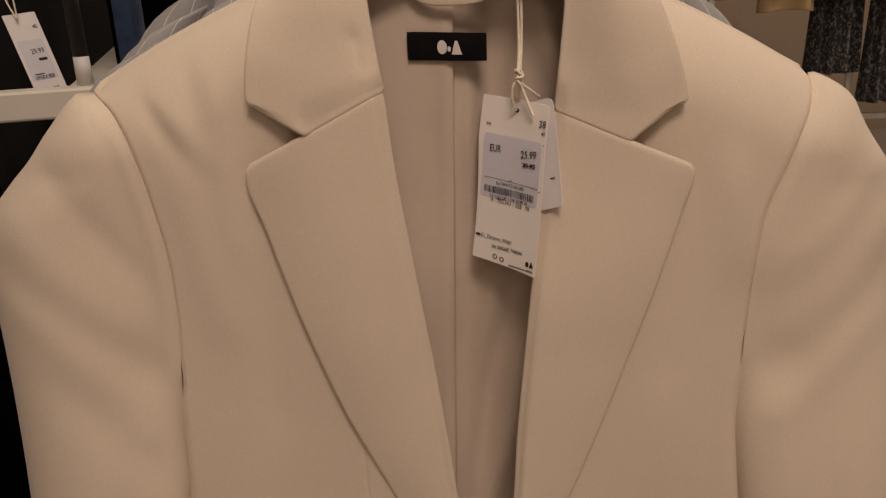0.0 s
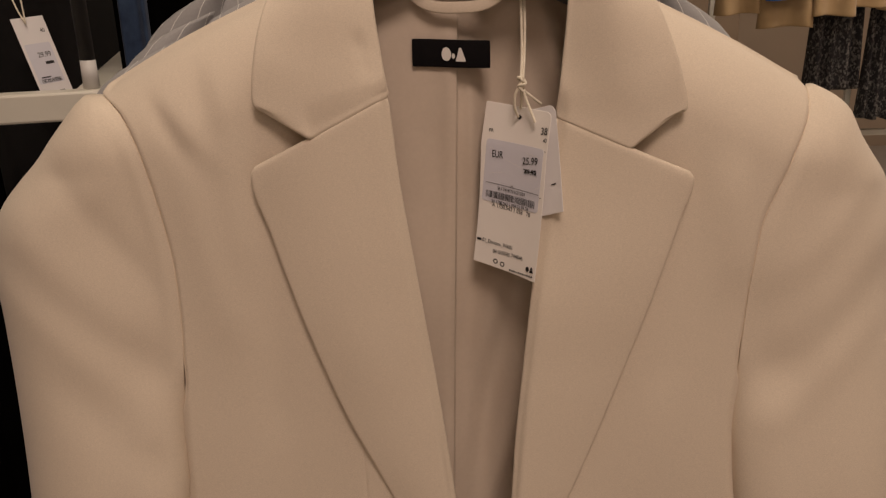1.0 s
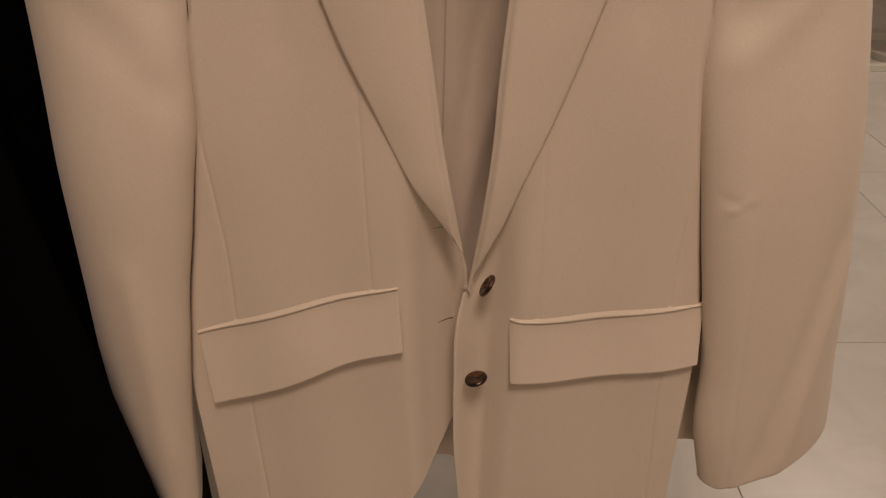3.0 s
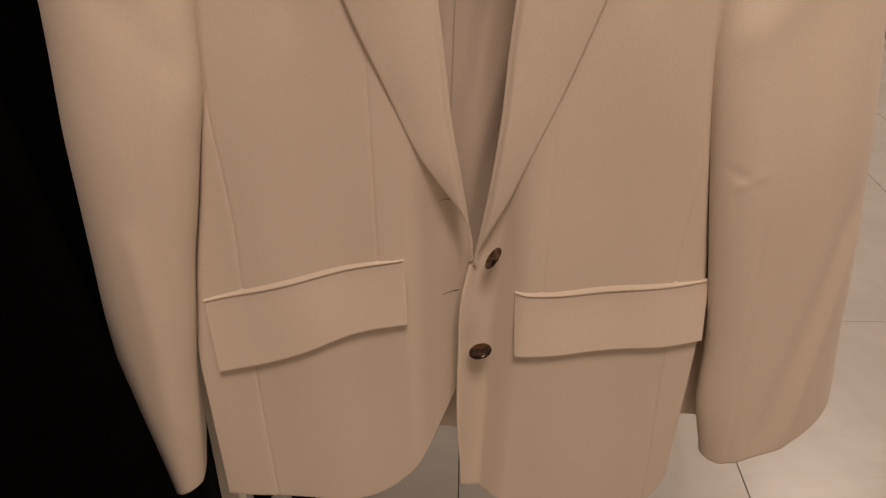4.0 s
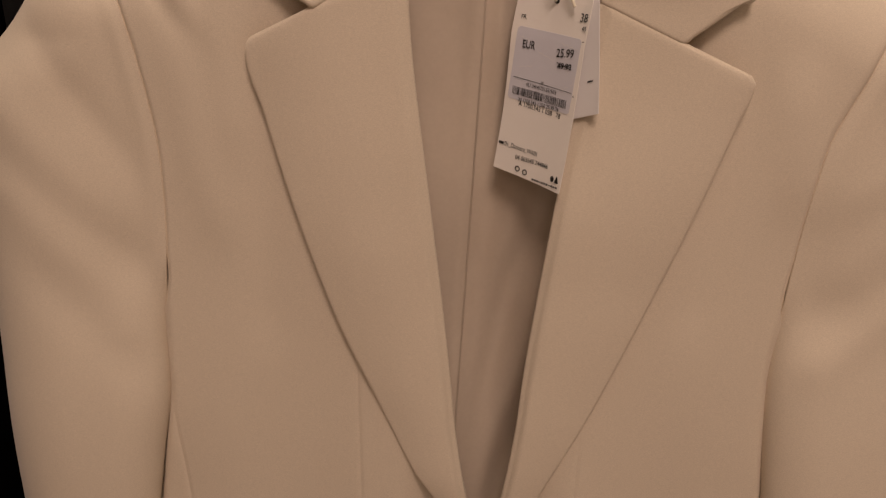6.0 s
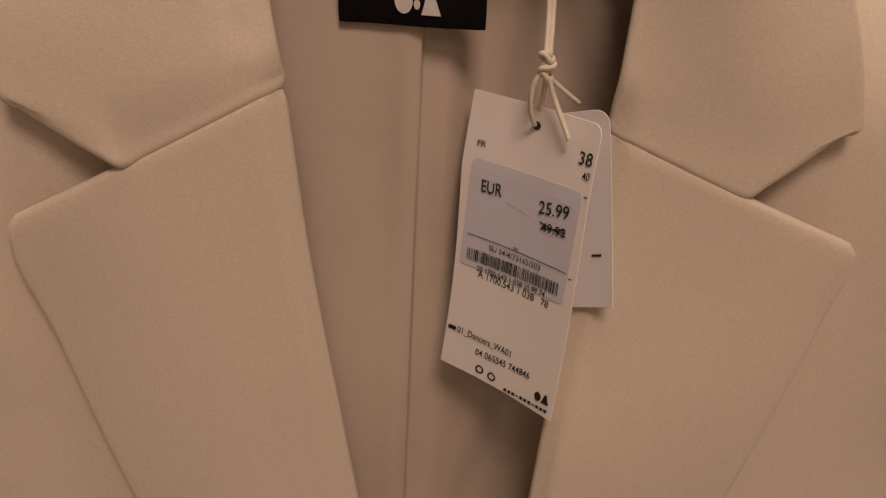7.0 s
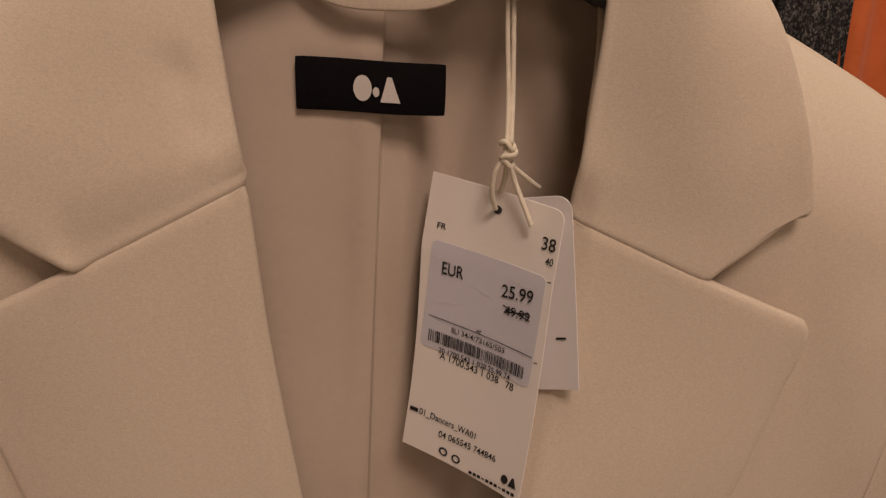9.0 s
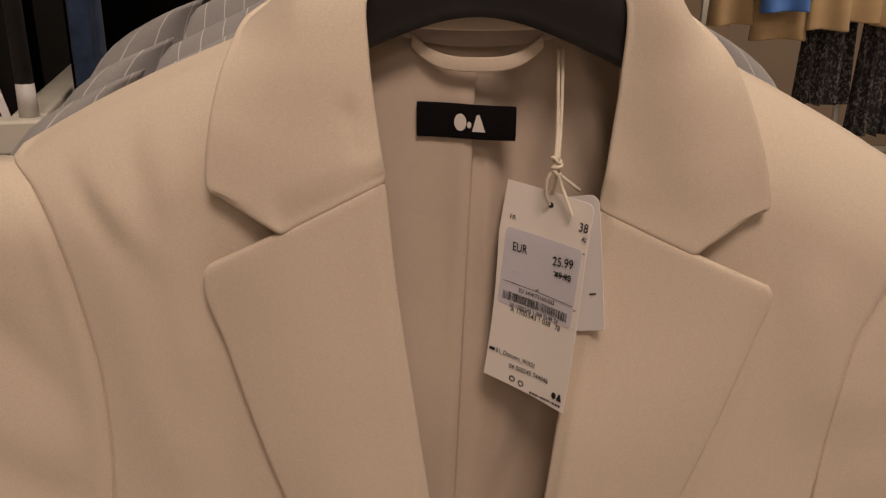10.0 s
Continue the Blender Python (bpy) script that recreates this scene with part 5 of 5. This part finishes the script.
small_tag()
g = hanging_cloth("coat", "long dark coat hanging close beside the cream sleeve", "coat", BLACK_CLOTH, -0.56, -0.325, 0.35, 1.40, 0.425, 0.030, 4.0, 0.2, -0.62, -0.165)
clip_hanger(g, -0.44, 0.425, 1.40, 0.1, 1.567)
g2 = thing("side_rail", "black side rail on an upright, holding a dark coat", "rail", (-0.44, 1.0, 0.0))
v, f = tube([(-0.44, 0.36, 1.555), (-0.44, 0.72, 1.555), (-1.0, 0.725, 1.555)], 0.008, 12)
mesh_part("arm", v, f, RUBBER, g2)
bar("upright", (-1.0, 0.72, 0.0), (-1.0, 0.72, 1.56), 0.03, 0.03, RUBBER, g2)
tagged(part("wall_unit", block(-3.9, -0.30, 1.75, 1.85, 0.0, 2.6), DARK_UNIT, None, "tall black panel of a wall unit behind the trousers", False), category="panel")


# ---------- the far rack ----------
def far_rack():
    g = thing("clothes_rack", "white steel clothes rack with a low floor frame", "clothes rack", (2.5, 4.6, 0.0))
    for a, b in (((1.5, 4.42, 0.02), (3.6, 4.42, 0.02)), ((1.5, 5.1, 0.02), (3.6, 5.1, 0.02)), ((1.55, 4.43, 0.02), (1.55, 5.09, 0.02)), ((2.58, 4.43, 0.02), (2.35, 5.09, 0.02)), ((3.55, 4.43, 0.02), (3.55, 5.09, 0.02))):
        bar("floor_tube", a, b, 0.05, 0.04, RACK_WHITE, g)
    for x in (1.55, 3.55):
        bar("upright", (x, 4.76, 0.03), (x, 4.76, 1.75), 0.035, 0.035, RACK_WHITE, g)
    bar("middle_upright", (2.27, 4.53, 0.04), (2.27, 4.53, 1.75), 0.03, 0.03, RACK_WHITE, g)
    bar("top_tube", (1.5, 4.70, 1.75), (3.6, 4.70, 1.75), 0.03, 0.03, RACK_WHITE, g)
    bar("low_tube", (1.5, 4.62, 0.58), (3.6, 4.62, 0.58), 0.03, 0.035, RACK_WHITE, g)
    bar("hanging_rail", (1.5, 4.40, 1.72), (3.6, 4.40, 1.72), 0.025, 0.025, RACK_WHITE, g)


far_rack()
for k, (xa, xb, z0, z1, yy) in enumerate(((2.00, 2.24, 0.86, 1.62, 4.44), (2.29, 2.47, 0.70, 1.62, 4.42), (2.45, 2.62, 0.76, 1.62, 4.45), (2.60, 2.78, 0.74, 1.62, 4.43), (2.76, 2.90, 0.72, 1.62, 4.45))):
    g = hanging_cloth("skirt", "black and white tweed skirt hanging on a rack", "skirt", TWEED, xa, xb, z0, z1, yy, 0.045, 11.0, 1.7 * k, xa - 0.02, xb + 0.02, "tweed skirts")
    clip_hanger(g, (xa + xb) / 2, yy, z1, 0.07, 1.735)
for k, (xa, xb, z0, z1, yy) in enumerate(((1.44, 1.64, 1.27, 1.62, 4.34), (1.66, 1.92, 1.20, 1.62, 4.33), (1.93, 2.13, 1.25, 1.62, 4.31), (2.10, 2.32, 1.29, 1.62, 4.33), (2.28, 2.44, 1.27, 1.62, 4.31))):
    g = hanging_cloth("shorts", "tan cotton shorts hanging on a rack", "shorts", TAN, xa, xb, z0, z1, yy, 0.03, 4.0, 1.1 * k + 0.3, xa - 0.015, xb + 0.015, "tan shorts")
    clip_hanger(g, (xa + xb) / 2, yy, z1, 0.07, 1.735)
g = hanging_cloth("shorts", "bright blue cotton shorts among tan ones", "shorts", BLUE, 1.66, 1.90, 1.34, 1.62, 4.26, 0.03, 4.0, 0.8)
clip_hanger(g, 1.78, 4.26, 1.62, 0.07, 1.735)
g = hanging_cloth("dress", "orange satin dress hanging in soft folds", "dress", ORANGE, 2.93, 3.22, 0.55, 1.62, 4.42, 0.04, 6.0, 2.0, 2.86, 3.32)
clip_hanger(g, 3.07, 4.42, 1.62, 0.1, 1.735)
g = hanging_cloth("skirt", "white cotton skirt hanging low on a rack", "skirt", WHITE_CLOTH, 2.72, 2.95, 0.40, 0.56, 4.52, 0.03, 4.0, 1.0)
clip_hanger(g, 2.84, 4.58, 0.57, 0.06, 0.60)
tagged(part("wall_panel", block(1.2, 2.02, 5.6, 5.7, 0.0, 2.8, 0.01), WOODPANEL, None, "brown wall panel behind the far rack", False), category="panel", kind="structure")


# ---------- ceiling lamps ----------
LAMP_HOUSING = plain("lamp_housing", (0.8, 0.8, 0.8), 0.4)
for lx, ly, lp, lc in LAMPS:
    t = thing("ceiling_lamp", "square white recessed ceiling lamp", "ceiling lamp", (lx, ly, 2.97), "ceiling lamps")
    for x0, x1, y0, y1 in ((-0.34, 0.34, -0.34, -0.305), (-0.34, 0.34, 0.305, 0.34), (-0.34, -0.305, -0.305, 0.305), (0.305, 0.34, -0.305, 0.305)):
        part("frame", block(lx + x0, lx + x1, ly + y0, ly + y1, 2.955, 2.999, 0.003), LAMP_HOUSING, t, "", False)

# ---------- floor tiles ----------
W, D = 0.63, 1.20
whole = None
for row in range(-4, 6):
    for col in range(-8, 12):
        x0 = 0.02 + W * col + (0.0 if row % 2 == 0 else W / 2)
        y0 = 1.80 + D * (row - 1)
        xa, xb, ya, yb = max(x0, -4.0), min(x0 + W, 6.5), max(y0, -4.0), min(y0 + D, 7.0)
        if xb - xa < 0.02 or yb - ya < 0.02:
            continue
        if xb - xa < W - 0.001 or yb - ya < D - 0.001:
            # cut tiles along the walls
            tile = part("tile", block(0.0012, xb - xa - 0.0012, 0.0012, yb - ya - 0.0012, -0.012, 0.0, 0.001), MARBLE, FLOOR, "", False)
        elif whole is None:
            tile = part("tile", block(0.0012, W - 0.0012, 0.0012, D - 0.0012, -0.012, 0.0, 0.001), MARBLE, FLOOR, "", False)
            whole = tile.data
        else:
            tile = new("tile", whole)
            tile.parent = FLOOR
        tile.location = (xa, ya, 0.0)
